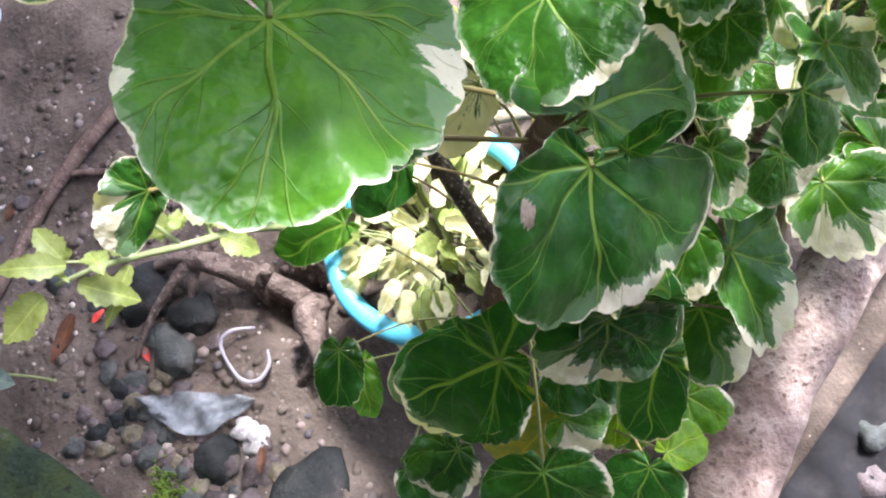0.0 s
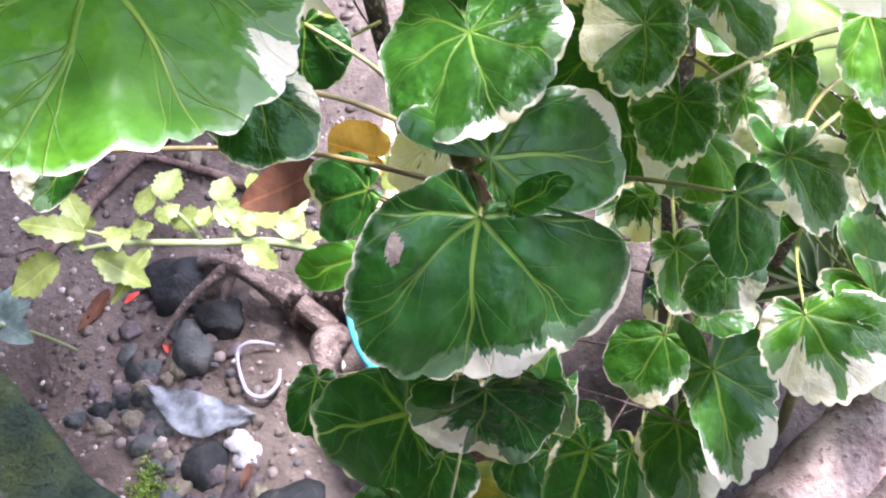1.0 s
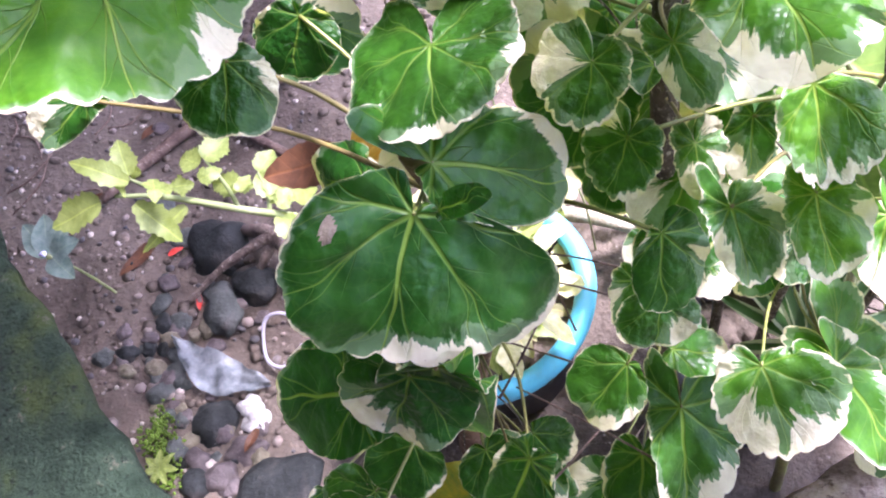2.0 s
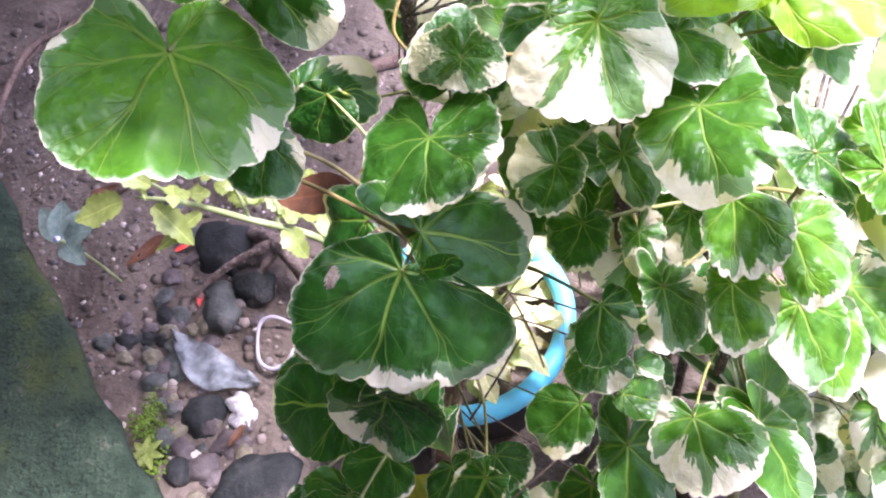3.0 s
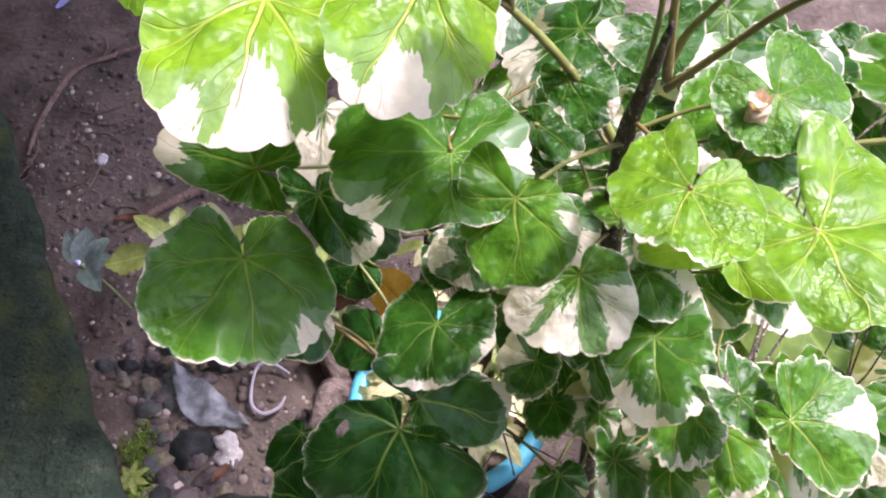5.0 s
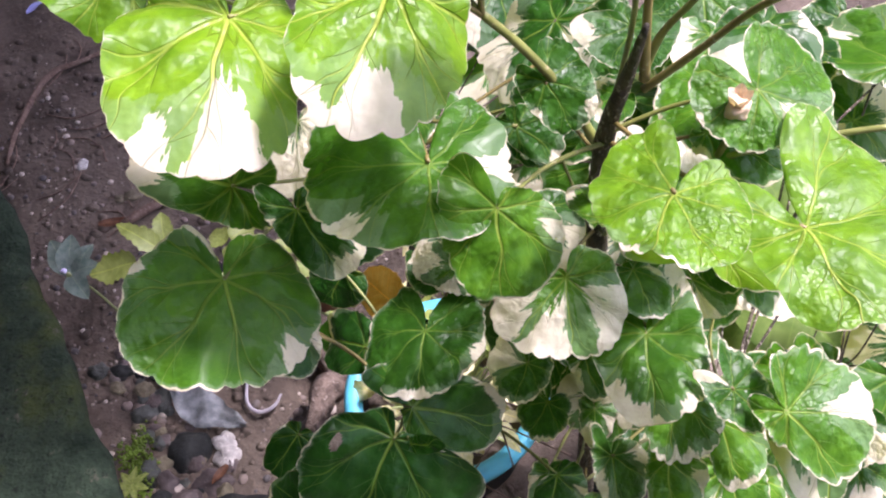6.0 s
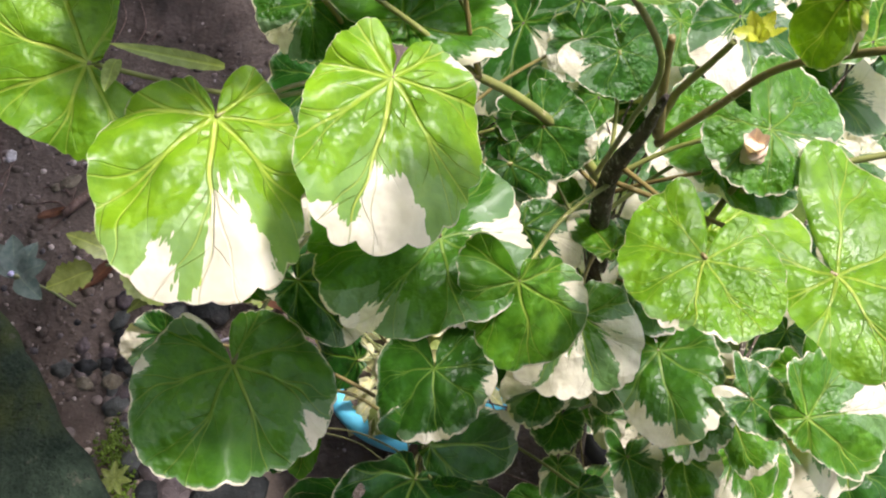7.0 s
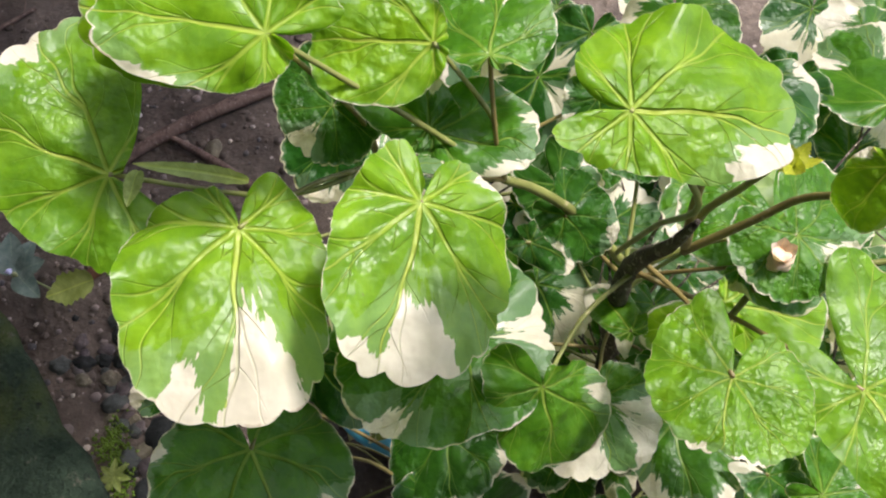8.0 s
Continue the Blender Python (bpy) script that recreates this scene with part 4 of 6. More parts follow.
for k in range(16):
    # youth starts above zero to lighten these leaves in place of sheen
    mesh_ob = part("leaf", blade(bmesh.new(), 0.05, (0.0375, 0.0375), (0.017, 0.017), 200 + k, age=rnd.uniform(0.1, 0.4), patches=((rnd.uniform(-70, 70), rnd.uniform(25, 60), rnd.uniform(0.25, 0.8)), (rnd.uniform(-120, 120), rnd.uniform(12, 30), rnd.uniform(0.2, 0.6))), margin=rnd.uniform(0.03, 0.07), angles=96, rings=7), LEAF, shrub)
    SPARE.append(mesh_ob.data)
    bpy.data.objects.remove(mesh_ob)
SPARES = [0]


def spare(at, yaw, dip, size):
    at, a, k = Vector(at), radians(yaw), SPARES[0]
    SPARES[0] += 1
    tip = at + 0.05 * Vector((math.cos(a), math.sin(a) - 0.4, -dip))
    ob = new("leaf", SPARE[k % 16])
    ob.parent = shrub
    ob.matrix_world = facing(at, tip, (0.1 + 0.3 * math.sin(k), -0.05 + 0.3 * math.cos(2.3 * k), 1)) @ Matrix.Scale(size, 4)
    stalk(at, tip, 0.65, STEM)


spare((0.065, 0.533, 0.812), 104, 0.25, 1.07)
spare((0.086, 0.471, 0.857), 173, 0.15, 1.03)
spare((0.098, 0.252, 0.962), 241, 0.66, 0.80)
spare((0.391, 0.268, 0.637), 236, 0.19, 0.99)
spare((-0.056, 0.544, 0.807), 121, 0.69, 0.92)
spare((0.024, 0.542, 0.836), 211, 0.19, 0.77)
spare((0.272, 0.241, 0.761), 353, 0.67, 1.12)
spare((0.157, 0.453, 0.610), 147, 0.75, 0.85)
spare((0.253, 0.301, 0.893), 326, 0.32, 1.13)
spare((0.413, 0.541, 0.457), 56, 0.35, 1.19)
spare((0.011, 0.203, 0.334), 194, 0.63, 0.96)
spare((-0.035, 0.473, 0.929), 166, 0.55, 0.91)
spare((0.300, 0.249, 0.807), 151, 0.69, 0.88)
spare((0.244, 0.489, 1.099), 349, 0.78, 0.96)
spare((0.338, 0.419, 0.711), 241, 0.83, 0.86)
spare((0.396, 0.426, 0.428), 224, 0.22, 0.86)
spare((-0.058, 0.167, 0.660), 29, 0.56, 0.74)
spare((0.248, 0.513, 0.431), 291, 0.61, 0.86)
spare((-0.032, 0.134, 0.492), 246, 0.63, 0.72)
spare((0.092, 0.443, 0.600), 11, 0.64, 0.73)
spare((0.156, 0.527, 0.412), 149, 0.46, 1.07)
spare((0.040, 0.547, 0.332), 294, 0.28, 1.09)
spare((0.166, 0.522, 0.351), 25, 0.50, 0.83)
spare((0.383, 0.460, 0.382), 82, 0.58, 1.24)
spare((-0.036, 0.452, 1.078), 66, 0.53, 0.87)
spare((0.323, 0.362, 0.605), 70, 0.31, 0.87)
spare((-0.074, 0.371, 1.086), 48, 0.31, 1.10)
spare((0.327, 0.300, 0.350), 16, 0.83, 1.24)
spare((0.061, 0.516, 1.057), 244, 0.65, 1.12)
spare((0.111, 0.325, 0.968), 296, 0.84, 0.92)
spare((0.101, 0.375, 0.945), 145, 0.33, 0.99)
spare((-0.034, 0.172, 0.625), 216, 0.41, 1.13)
spare((0.107, 0.501, 0.502), 137, 0.74, 0.87)
spare((0.012, 0.504, 0.822), 52, 0.39, 1.02)
spare((0.391, 0.320, 0.305), 191, 0.21, 1.24)
spare((0.165, 0.523, 0.977), 245, 0.90, 0.71)
spare((-0.025, 0.295, 1.196), 221, 0.14, 0.73)
spare((0.060, 0.531, 0.953), 27, 0.23, 0.98)
spare((0.131, 0.431, 1.072), 221, 0.83, 1.15)
spare((0.109, 0.550, 1.018), 75, 0.34, 1.19)
spare((-0.079, 0.392, 1.031), 39, 0.16, 1.12)
spare((0.159, 0.370, 1.218), 291, 0.21, 0.83)
spare((-0.071, 0.125, 0.666), 340, 0.66, 0.83)
spare((0.069, 0.314, 0.922), 189, 0.55, 1.21)
spare((0.058, 0.371, 0.865), 193, 0.34, 0.91)
spare((0.070, 0.357, 1.088), 179, 0.15, 0.78)
spare((0.090, 0.471, 0.760), 63, 0.31, 0.78)
spare((0.335, 0.389, 0.669), 125, 0.66, 1.05)
spare((0.217, 0.363, 1.157), 63, 0.11, 0.90)
spare((0.144, 0.367, 1.167), 137, 0.55, 0.78)
spare((0.171, 0.529, 0.506), 86, 0.44, 0.83)
spare((0.050, 0.274, 1.145), 322, 0.67, 0.85)
spare((0.009, 0.454, 0.816), 171, 0.68, 0.79)
spare((0.315, 0.505, 0.781), 213, 0.16, 0.76)
spare((0.131, 0.524, 0.814), 348, 0.51, 1.06)
spare((0.062, 0.440, 0.543), 309, 0.18, 0.96)
spare((0.321, 0.327, 0.583), 321, 0.39, 1.19)
spare((0.088, 0.374, 0.907), 266, 0.84, 0.97)
spare((0.130, 0.298, 1.228), 335, 0.26, 0.77)
spare((0.402, 0.300, 0.568), 302, 0.64, 1.15)
spare((0.090, 0.435, 0.780), 314, 0.73, 1.09)
spare((-0.079, 0.538, 1.000), 87, 0.78, 0.79)
spare((0.039, 0.477, 0.918), 330, 0.79, 0.91)
spare((0.015, 0.202, 0.464), 240, 0.48, 1.19)
spare((0.345, 0.385, 0.319), 257, 0.26, 1.19)
spare((-0.035, 0.215, 0.303), 153, 0.25, 0.94)
spare((0.021, 0.416, 1.097), 47, 0.80, 0.85)
spare((0.379, 0.461, 0.695), 337, 0.55, 1.06)
spare((0.211, 0.428, 1.124), 273, 0.88, 0.73)
spare((0.001, 0.392, 0.973), 73, 0.60, 0.94)
spare((0.085, 0.537, 0.692), 286, 0.45, 0.92)
spare((0.080, 0.488, 1.040), 346, 0.72, 0.87)
spare((0.336, 0.374, 0.369), 211, 0.18, 0.91)
spare((0.093, 0.526, 0.384), 107, 0.38, 0.89)
spare((-0.062, 0.535, 0.965), 304, 0.28, 1.21)
spare((0.063, 0.234, 1.081), 177, 0.51, 0.98)
spare((-0.033, 0.339, 1.139), 100, 0.59, 0.93)
spare((0.359, 0.252, 0.647), 302, 0.19, 1.03)
spare((0.320, 0.353, 0.639), 210, 0.11, 0.80)
spare((0.262, 0.256, 0.485), 314, 0.51, 0.79)
spare((0.123, 0.417, 1.131), 13, 0.82, 1.07)
spare((0.309, 0.252, 0.622), 83, 0.78, 1.04)
spare((-0.074, 0.204, 0.331), 104, 0.14, 0.96)
spare((0.032, 0.545, 1.049), 233, 0.11, 0.82)
spare((-0.020, 0.507, 0.903), 299, 0.84, 1.12)
spare((0.338, 0.457, 0.542), 138, 0.35, 0.79)
spare((0.304, 0.322, 0.521), 285, 0.27, 0.73)
spare((0.042, 0.380, 1.196), 193, 0.45, 1.14)
spare((0.305, 0.531, 0.882), 258, 0.72, 0.72)
spare((0.324, 0.411, 0.454), 118, 0.55, 0.91)
spare((0.313, 0.404, 0.569), 213, 0.49, 1.24)
spare((0.309, 0.400, 0.813), 345, 0.22, 1.13)
spare((0.305, 0.349, 0.934), 173, 0.67, 1.05)
spare((0.391, 0.272, 0.537), 322, 0.55, 0.86)
spare((0.047, 0.349, 0.899), 341, 0.73, 0.72)
spare((0.346, 0.328, 0.365), 296, 0.54, 0.75)
spare((-0.053, 0.194, 0.521), 303, 0.22, 0.98)
spare((0.096, 0.415, 1.036), 114, 0.46, 0.94)
spare((0.368, 0.507, 0.767), 68, 0.46, 1.13)
spare((0.111, 0.297, 0.874), 112, 0.58, 0.93)
spare((0.017, 0.214, 0.407), 161, 0.86, 0.72)
spare((0.264, 0.261, 0.542), 11, 0.79, 0.71)
spare((0.162, 0.548, 0.678), 135, 0.35, 0.95)
spare((0.352, 0.391, 0.427), 19, 0.43, 0.72)
spare((0.389, 0.534, 0.414), 274, 0.69, 1.10)
spare((0.113, 0.496, 0.605), 308, 0.22, 0.77)
spare((0.200, 0.411, 0.601), 269, 0.13, 1.02)
spare((0.344, 0.351, 0.525), 13, 0.66, 0.95)
spare((0.221, 0.550, 1.051), 253, 0.41, 0.95)
spare((0.212, 0.475, 0.502), 130, 0.86, 0.93)
spare((0.130, 0.518, 0.878), 176, 0.16, 0.85)
spare((0.086, 0.407, 1.077), 323, 0.79, 1.08)
spare((0.369, 0.377, 0.665), 284, 0.34, 1.01)
spare((0.007, 0.459, 0.861), 150, 0.89, 0.70)
spare((0.271, 0.545, 1.043), 225, 0.25, 1.09)
spare((-0.036, 0.155, 0.547), 115, 0.29, 1.18)
spare((0.302, 0.456, 0.990), 251, 0.16, 0.94)
spare((0.420, 0.457, 0.327), 139, 0.38, 1.17)
spare((0.364, 0.524, 0.367), 194, 0.28, 1.04)
spare((0.409, 0.364, 0.481), 68, 0.72, 0.73)
spare((0.104, 0.532, 0.335), 158, 0.81, 0.86)
spare((0.110, 0.466, 0.630), 106, 0.22, 0.71)
spare((0.328, 0.250, 0.666), 150, 0.15, 1.10)
spare((0.272, 0.224, 0.910), 295, 0.49, 1.03)
spare((0.328, 0.479, 0.684), 90, 0.20, 0.71)
spare((0.364, 0.446, 0.320), 353, 0.14, 0.74)
spare((0.367, 0.300, 0.415), 259, 0.37, 0.94)
spare((0.081, 0.433, 0.744), 351, 0.29, 0.92)
spare((0.331, 0.490, 0.614), 240, 0.85, 0.72)
spare((0.278, 0.280, 1.010), 327, 0.79, 1.16)
spare((0.095, 0.466, 0.405), 84, 0.48, 0.81)
spare((0.045, 0.415, 0.914), 301, 0.68, 1.22)
spare((0.097, 0.275, 1.047), 40, 0.20, 0.99)
spare((0.064, 0.372, 1.169), 208, 0.24, 1.06)
spare((0.306, 0.526, 0.334), 56, 0.83, 0.90)
spare((0.357, 0.349, 0.435), 35, 0.61, 1.09)
spare((0.006, 0.517, 1.017), 106, 0.50, 1.18)
spare((0.070, 0.353, 0.517), 19, 0.35, 0.77)
spare((0.028, 0.292, 1.099), 210, 0.54, 1.11)
spare((0.322, 0.245, 0.834), 262, 0.65, 0.79)
spare((0.151, 0.531, 0.638), 142, 0.88, 0.96)
spare((0.361, 0.466, 0.410), 19, 0.34, 0.80)
spare((0.127, 0.514, 0.742), 71, 0.76, 0.94)
spare((-0.065, 0.271, 0.325), 147, 0.30, 0.79)
spare((0.139, 0.426, 0.625), 96, 0.24, 1.01)
spare((0.304, 0.327, 0.313), 301, 0.84, 1.04)
spare((0.314, 0.344, 0.674), 172, 0.74, 1.24)
spare((0.111, 0.441, 0.935), 46, 0.54, 1.02)
spare((0.381, 0.479, 0.544), 19, 0.59, 0.95)
spare((0.374, 0.486, 0.455), 219, 0.77, 0.98)
spare((0.231, 0.377, 1.191), 82, 0.14, 1.24)
spare((0.127, 0.314, 1.104), 336, 0.29, 0.91)
spare((0.111, 0.380, 0.718), 136, 0.73, 1.00)
spare((0.365, 0.365, 0.723), 28, 0.58, 0.81)
spare((0.187, 0.470, 0.463), 155, 0.57, 1.04)
spare((0.070, 0.417, 0.342), 338, 0.88, 0.96)
spare((0.100, 0.446, 0.701), 128, 0.87, 0.98)
spare((0.119, 0.483, 1.130), 290, 0.55, 1.11)
spare((0.048, 0.539, 0.703), 276, 0.39, 1.04)
spare((-0.023, 0.474, 1.129), 304, 0.80, 0.99)
spare((0.054, 0.550, 0.525), 321, 0.56, 0.89)
spare((0.002, 0.522, 0.872), 201, 0.54, 1.07)
spare((0.378, 0.412, 0.319), 185, 0.11, 1.21)
spare((0.141, 0.498, 1.000), 326, 0.16, 0.91)
spare((0.099, 0.355, 1.002), 161, 0.86, 1.18)
spare((0.416, 0.430, 0.484), 337, 0.39, 1.18)
spare((0.396, 0.422, 0.520), 74, 0.22, 0.78)
spare((-0.060, 0.167, 0.346), 299, 0.76, 0.87)
spare((0.086, 0.390, 1.118), 85, 0.26, 0.80)
spare((0.110, 0.323, 1.154), 289, -0.09, 0.78)
spare((0.208, 0.329, 1.166), 301, -0.09, 0.52)
spare((0.267, 0.318, 1.045), 85, -0.08, 0.53)
spare((0.307, 0.324, 0.788), 125, 0.22, 0.54)
spare((0.119, 0.393, 0.969), 234, 0.37, 0.63)
spare((0.145, 0.256, 1.133), 11, -0.03, 0.54)
spare((0.254, 0.242, 1.025), 250, 0.50, 0.64)
spare((0.115, 0.398, 1.080), 119, 0.16, 0.57)
spare((0.252, 0.315, 0.947), 220, 0.49, 0.59)
spare((0.130, 0.402, 1.173), 270, -0.03, 0.65)
spare((0.265, 0.418, 0.999), 27, -0.02, 0.52)
spare((0.149, 0.439, 0.706), 312, -0.10, 0.76)
spare((0.138, 0.439, 0.819), 160, 0.21, 0.55)
spare((0.147, 0.389, 0.769), 98, -0.00, 0.61)
spare((0.265, 0.334, 1.076), 322, 0.09, 0.73)
spare((0.271, 0.347, 0.784), 73, 0.31, 0.61)
spare((0.225, 0.206, 0.710), 45, 0.14, 0.72)
spare((0.228, 0.405, 1.177), 93, 0.04, 0.84)
spare((0.137, 0.278, 0.834), 304, 0.21, 0.77)
spare((0.181, 0.397, 1.183), 223, 0.42, 0.80)
spare((0.317, 0.273, 0.707), 115, 0.22, 0.66)
spare((0.136, 0.446, 0.735), 32, 0.39, 0.84)
spare((0.075, 0.284, 1.117), 92, 0.32, 0.55)
spare((0.163, 0.360, 0.977), 175, 0.32, 0.53)
spare((0.273, 0.251, 0.931), 13, 0.48, 0.76)
spare((0.309, 0.332, 0.756), 44, 0.11, 0.75)
spare((0.135, 0.353, 1.050), 231, 0.17, 0.76)
spare((0.324, 0.290, 0.845), 220, 0.47, 0.69)
spare((0.280, 0.254, 0.701), 305, 0.49, 0.53)
spare((0.109, 0.319, 1.050), 97, -0.04, 0.72)
spare((0.300, 0.270, 0.863), 213, -0.09, 0.61)
spare((0.323, 0.365, 0.883), 118, 0.02, 0.61)
spare((0.212, 0.396, 1.099), 279, 0.35, 0.59)
spare((0.117, 0.355, 0.764), 58, 0.46, 0.53)
spare((0.316, 0.242, 0.773), 167, 0.17, 0.54)
spare((0.243, 0.261, 0.954), 160, 0.11, 0.71)
spare((0.285, 0.371, 0.739), 34, 0.28, 0.69)
spare((0.356, 0.295, 0.744), 343, -0.07, 0.62)
spare((0.238, 0.357, 0.701), 25, 0.26, 0.79)
spare((0.141, 0.430, 0.784), 223, -0.02, 0.65)
spare((0.343, 0.448, 0.787), 249, 0.50, 0.58)
spare((0.074, 0.340, 0.732), 52, 0.16, 0.72)
spare((0.304, 0.278, 0.923), 165, 0.45, 0.57)
spare((0.163, 0.314, 0.761), 277, 0.13, 0.61)
spare((0.291, 0.304, 0.715), 277, 0.23, 0.84)
spare((0.195, 0.408, 1.147), 95, 0.33, 0.56)
spare((0.299, 0.340, 0.848), 100, 0.19, 0.52)
spare((0.088, 0.340, 1.119), 327, 0.08, 0.67)
spare((0.142, 0.446, 0.926), 13, 0.36, 0.81)
spare((0.348, 0.335, 0.706), 213, 0.04, 0.70)
spare((0.166, 0.289, 0.851), 127, -0.02, 0.75)
spare((0.190, 0.383, 1.120), 90, 0.07, 0.73)
spare((0.087, 0.344, 1.177), 183, 0.16, 0.51)
spare((0.117, 0.269, 1.000), 318, 0.48, 0.56)
spare((0.300, 0.371, 0.902), 346, 0.04, 0.59)
spare((0.149, 0.407, 1.043), 259, 0.26, 0.84)
spare((0.291, 0.338, 1.004), 225, 0.34, 0.51)
spare((0.338, 0.373, 0.811), 337, 0.10, 0.58)
spare((0.090, 0.305, 1.168), 65, 0.02, 0.63)
spare((0.117, 0.253, 1.026), 160, 0.40, 0.52)
spare((0.335, 0.281, 0.761), 130, 0.16, 0.66)
spare((0.135, 0.423, 0.881), 274, 0.16, 0.76)
spare((0.095, 0.419, 1.147), 77, 0.17, 0.58)
spare((0.320, 0.229, 0.722), 296, 0.09, 0.60)
spare((0.281, 0.389, 0.932), 344, -0.01, 0.51)
spare((0.286, 0.299, 0.891), 47, 0.32, 0.82)
spare((0.115, 0.256, 0.908), 177, 0.11, 0.77)
spare((0.148, 0.336, 1.178), 143, 0.11, 0.74)
spare((0.089, 0.437, 1.123), 6, 0.02, 0.77)
spare((0.137, 0.267, 0.865), 254, 0.13, 0.50)
spare((0.161, 0.247, 0.892), 286, -0.08, 0.57)
spare((0.341, 0.352, 0.738), 128, 0.19, 0.57)
spare((0.278, 0.375, 0.975), 217, 0.25, 0.72)
spare((0.076, 0.308, 1.064), 54, 0.39, 0.74)
spare((0.142, 0.380, 0.936), 338, -0.01, 0.65)
spare((0.283, 0.203, 0.770), 319, 0.32, 0.65)
spare((0.111, 0.291, 0.981), 216, 0.37, 0.61)
spare((0.292, 0.228, 0.868), 130, 0.34, 0.52)
spare((0.255, 0.403, 0.878), 54, 0.06, 0.56)
spare((0.174, 0.426, 1.120), 109, -0.05, 0.65)
spare((0.195, 0.445, 1.104), 73, 0.29, 0.80)
spare((0.129, 0.416, 0.751), 54, 0.13, 0.50)
spare((0.269, 0.349, 0.711), 114, 0.19, 0.74)
spare((0.147, 0.396, 0.892), 353, 0.33, 0.52)
spare((0.115, 0.256, 1.177), 277, 0.05, 0.66)
spare((0.301, 0.307, 0.862), 30, 0.24, 0.56)
spare((0.130, 0.366, 0.817), 339, 0.00, 0.58)
spare((0.286, 0.366, 1.031), 353, 0.05, 0.55)
spare((0.253, 0.310, 0.813), 335, 0.39, 0.62)
spare((0.177, 0.197, 0.710), 83, -0.06, 0.59)
spare((0.116, 0.389, 0.898), 136, 0.03, 0.81)
spare((0.161, 0.317, 1.028), 222, 0.44, 0.68)
spare((0.115, 0.443, 1.043), 316, 0.46, 0.80)
spare((0.087, 0.277, 1.002), 149, 0.42, 0.82)
spare((0.279, 0.249, 0.895), 112, -0.02, 0.59)
spare((0.174, 0.416, 1.085), 84, 0.22, 0.64)
spare((0.088, 0.220, 1.099), 110, 0.12, 0.83)
spare((0.381, 0.425, 0.711), 229, 0.21, 0.66)
spare((0.272, 0.272, 0.874), 308, -0.01, 0.61)
spare((0.263, 0.440, 1.034), 231, 0.23, 0.59)
spare((0.308, 0.413, 0.881), 97, 0.25, 0.82)
spare((0.336, 0.233, 0.796), 79, 0.15, 0.52)
spare((0.334, 0.386, 0.748), 62, 0.41, 0.74)
spare((0.105, 0.243, 0.877), 344, 0.48, 0.55)
spare((0.145, 0.393, 0.828), 323, 0.46, 0.55)
spare((0.297, 0.415, 0.716), 138, -0.04, 0.74)
spare((0.222, 0.289, 0.982), 232, 0.18, 0.59)


# ---- the blue planter ----
def ring_wall(bm, profile, sides=64, wobble=0.0):
    rows = [[bm.verts.new((r * math.cos(2 * math.pi * k / sides) * (1 + wobble * math.sin(4 * math.pi * k / sides)), r * math.sin(2 * math.pi * k / sides), z)) for k in range(sides)] for r, z in profile]
    for a, b in zip(rows, rows[1:]):
        for k in range(sides):
            bm.faces.new((a[k], a[(k + 1) % sides], b[(k + 1) % sides], b[k]))
    return bm


def pot(name, at, radius, height, skin, label, foot=0.7, lip=0.016, wall=None):
    ob = thing(name, label, "plant pot")
    ob.location = at
    round_lip = [(radius + lip * math.cos(a), height + lip * math.sin(a)) for a in [math.pi * k / 8 - math.pi / 2 for k in range(17)]]
    bm = ring_wall(bmesh.new(), [(0.001, 0), (radius * foot, 0), (radius * 0.97, height - lip)])
    part("body", bm, wall or skin, ob)
    part("rim", ring_wall(bmesh.new(), round_lip, wobble=0.01), skin, ob)
    part("lining", ring_wall(bmesh.new(), [(radius - lip * 0.2, height - lip), (radius * 0.93, height - 0.05), (radius * 0.92, height - 0.07)]), skin, ob)
    bm = bmesh.new()
    rows = [[bm.verts.new((r * math.cos(6.2832 * k / 40), r * math.sin(6.2832 * k / 40), height - 0.055 + 0.02 * noise.noise((r * 30, k * 0.5, radius)))) for k in range(40)] for r in [radius * 0.94 * j / 8 + 0.0005 for j in range(9)]]
    for a, b in zip(rows, rows[1:]):
        for k in range(40):
            bm.faces.new((a[k], a[(k + 1) % 40], b[(k + 1) % 40], b[k]))
    part("potting_soil", bm, SOIL, ob)
    return ob


pot("blue_planter", (-0.185, 0.475, 0.0), 0.142, 0.30, BLUE, "round black planter with a light blue rolled rim", 0.6, 0.0145, BLACK)
pot("black_planter", (0.17, 0.44, 0.0), 0.11, 0.24, BLACK, "black plastic nursery pot standing on the soil")


# pale leaves growing in the planter
potted = thing("lime_foliage_plant", "low plant with pale yellow-green leaves in the blue planter", "plant")
for k in range(105):
    a, r = rnd.uniform(0, 6.28), 0.118 * math.sqrt(rnd.random())
    foot = Vector((-0.185 + 0.4 * r * math.cos(a), 0.475 + 0.4 * r * math.sin(a), 0.26))
    mid = Vector((-0.185 + r * math.cos(a), 0.475 + r * math.sin(a), 0.28 + 0.09 * rnd.random()))
    tip = mid + 0.055 * Vector((math.cos(a), math.sin(a), rnd.uniform(-0.4, 0.1)))
    part("petiole", tube(bmesh.new(), [foot, foot.lerp(mid, 0.6) + Vector((0, 0, 0.01)), mid], [0.002, 0.0016, 0.0012], 6), LIME_STEM, potted)
    ob = part("leaf", slim(bmesh.new(), rnd.uniform(0.03, 0.055), rnd.uniform(0.018, 0.034), 300 + k, 0.35, 0.03, lobed=0.12), PALE_LEAF if k % 3 else LIME, potted)
    ob.matrix_world = facing(mid, tip, (rnd.gauss(0.1, 0.4), rnd.gauss(-0.2, 0.4), 1))

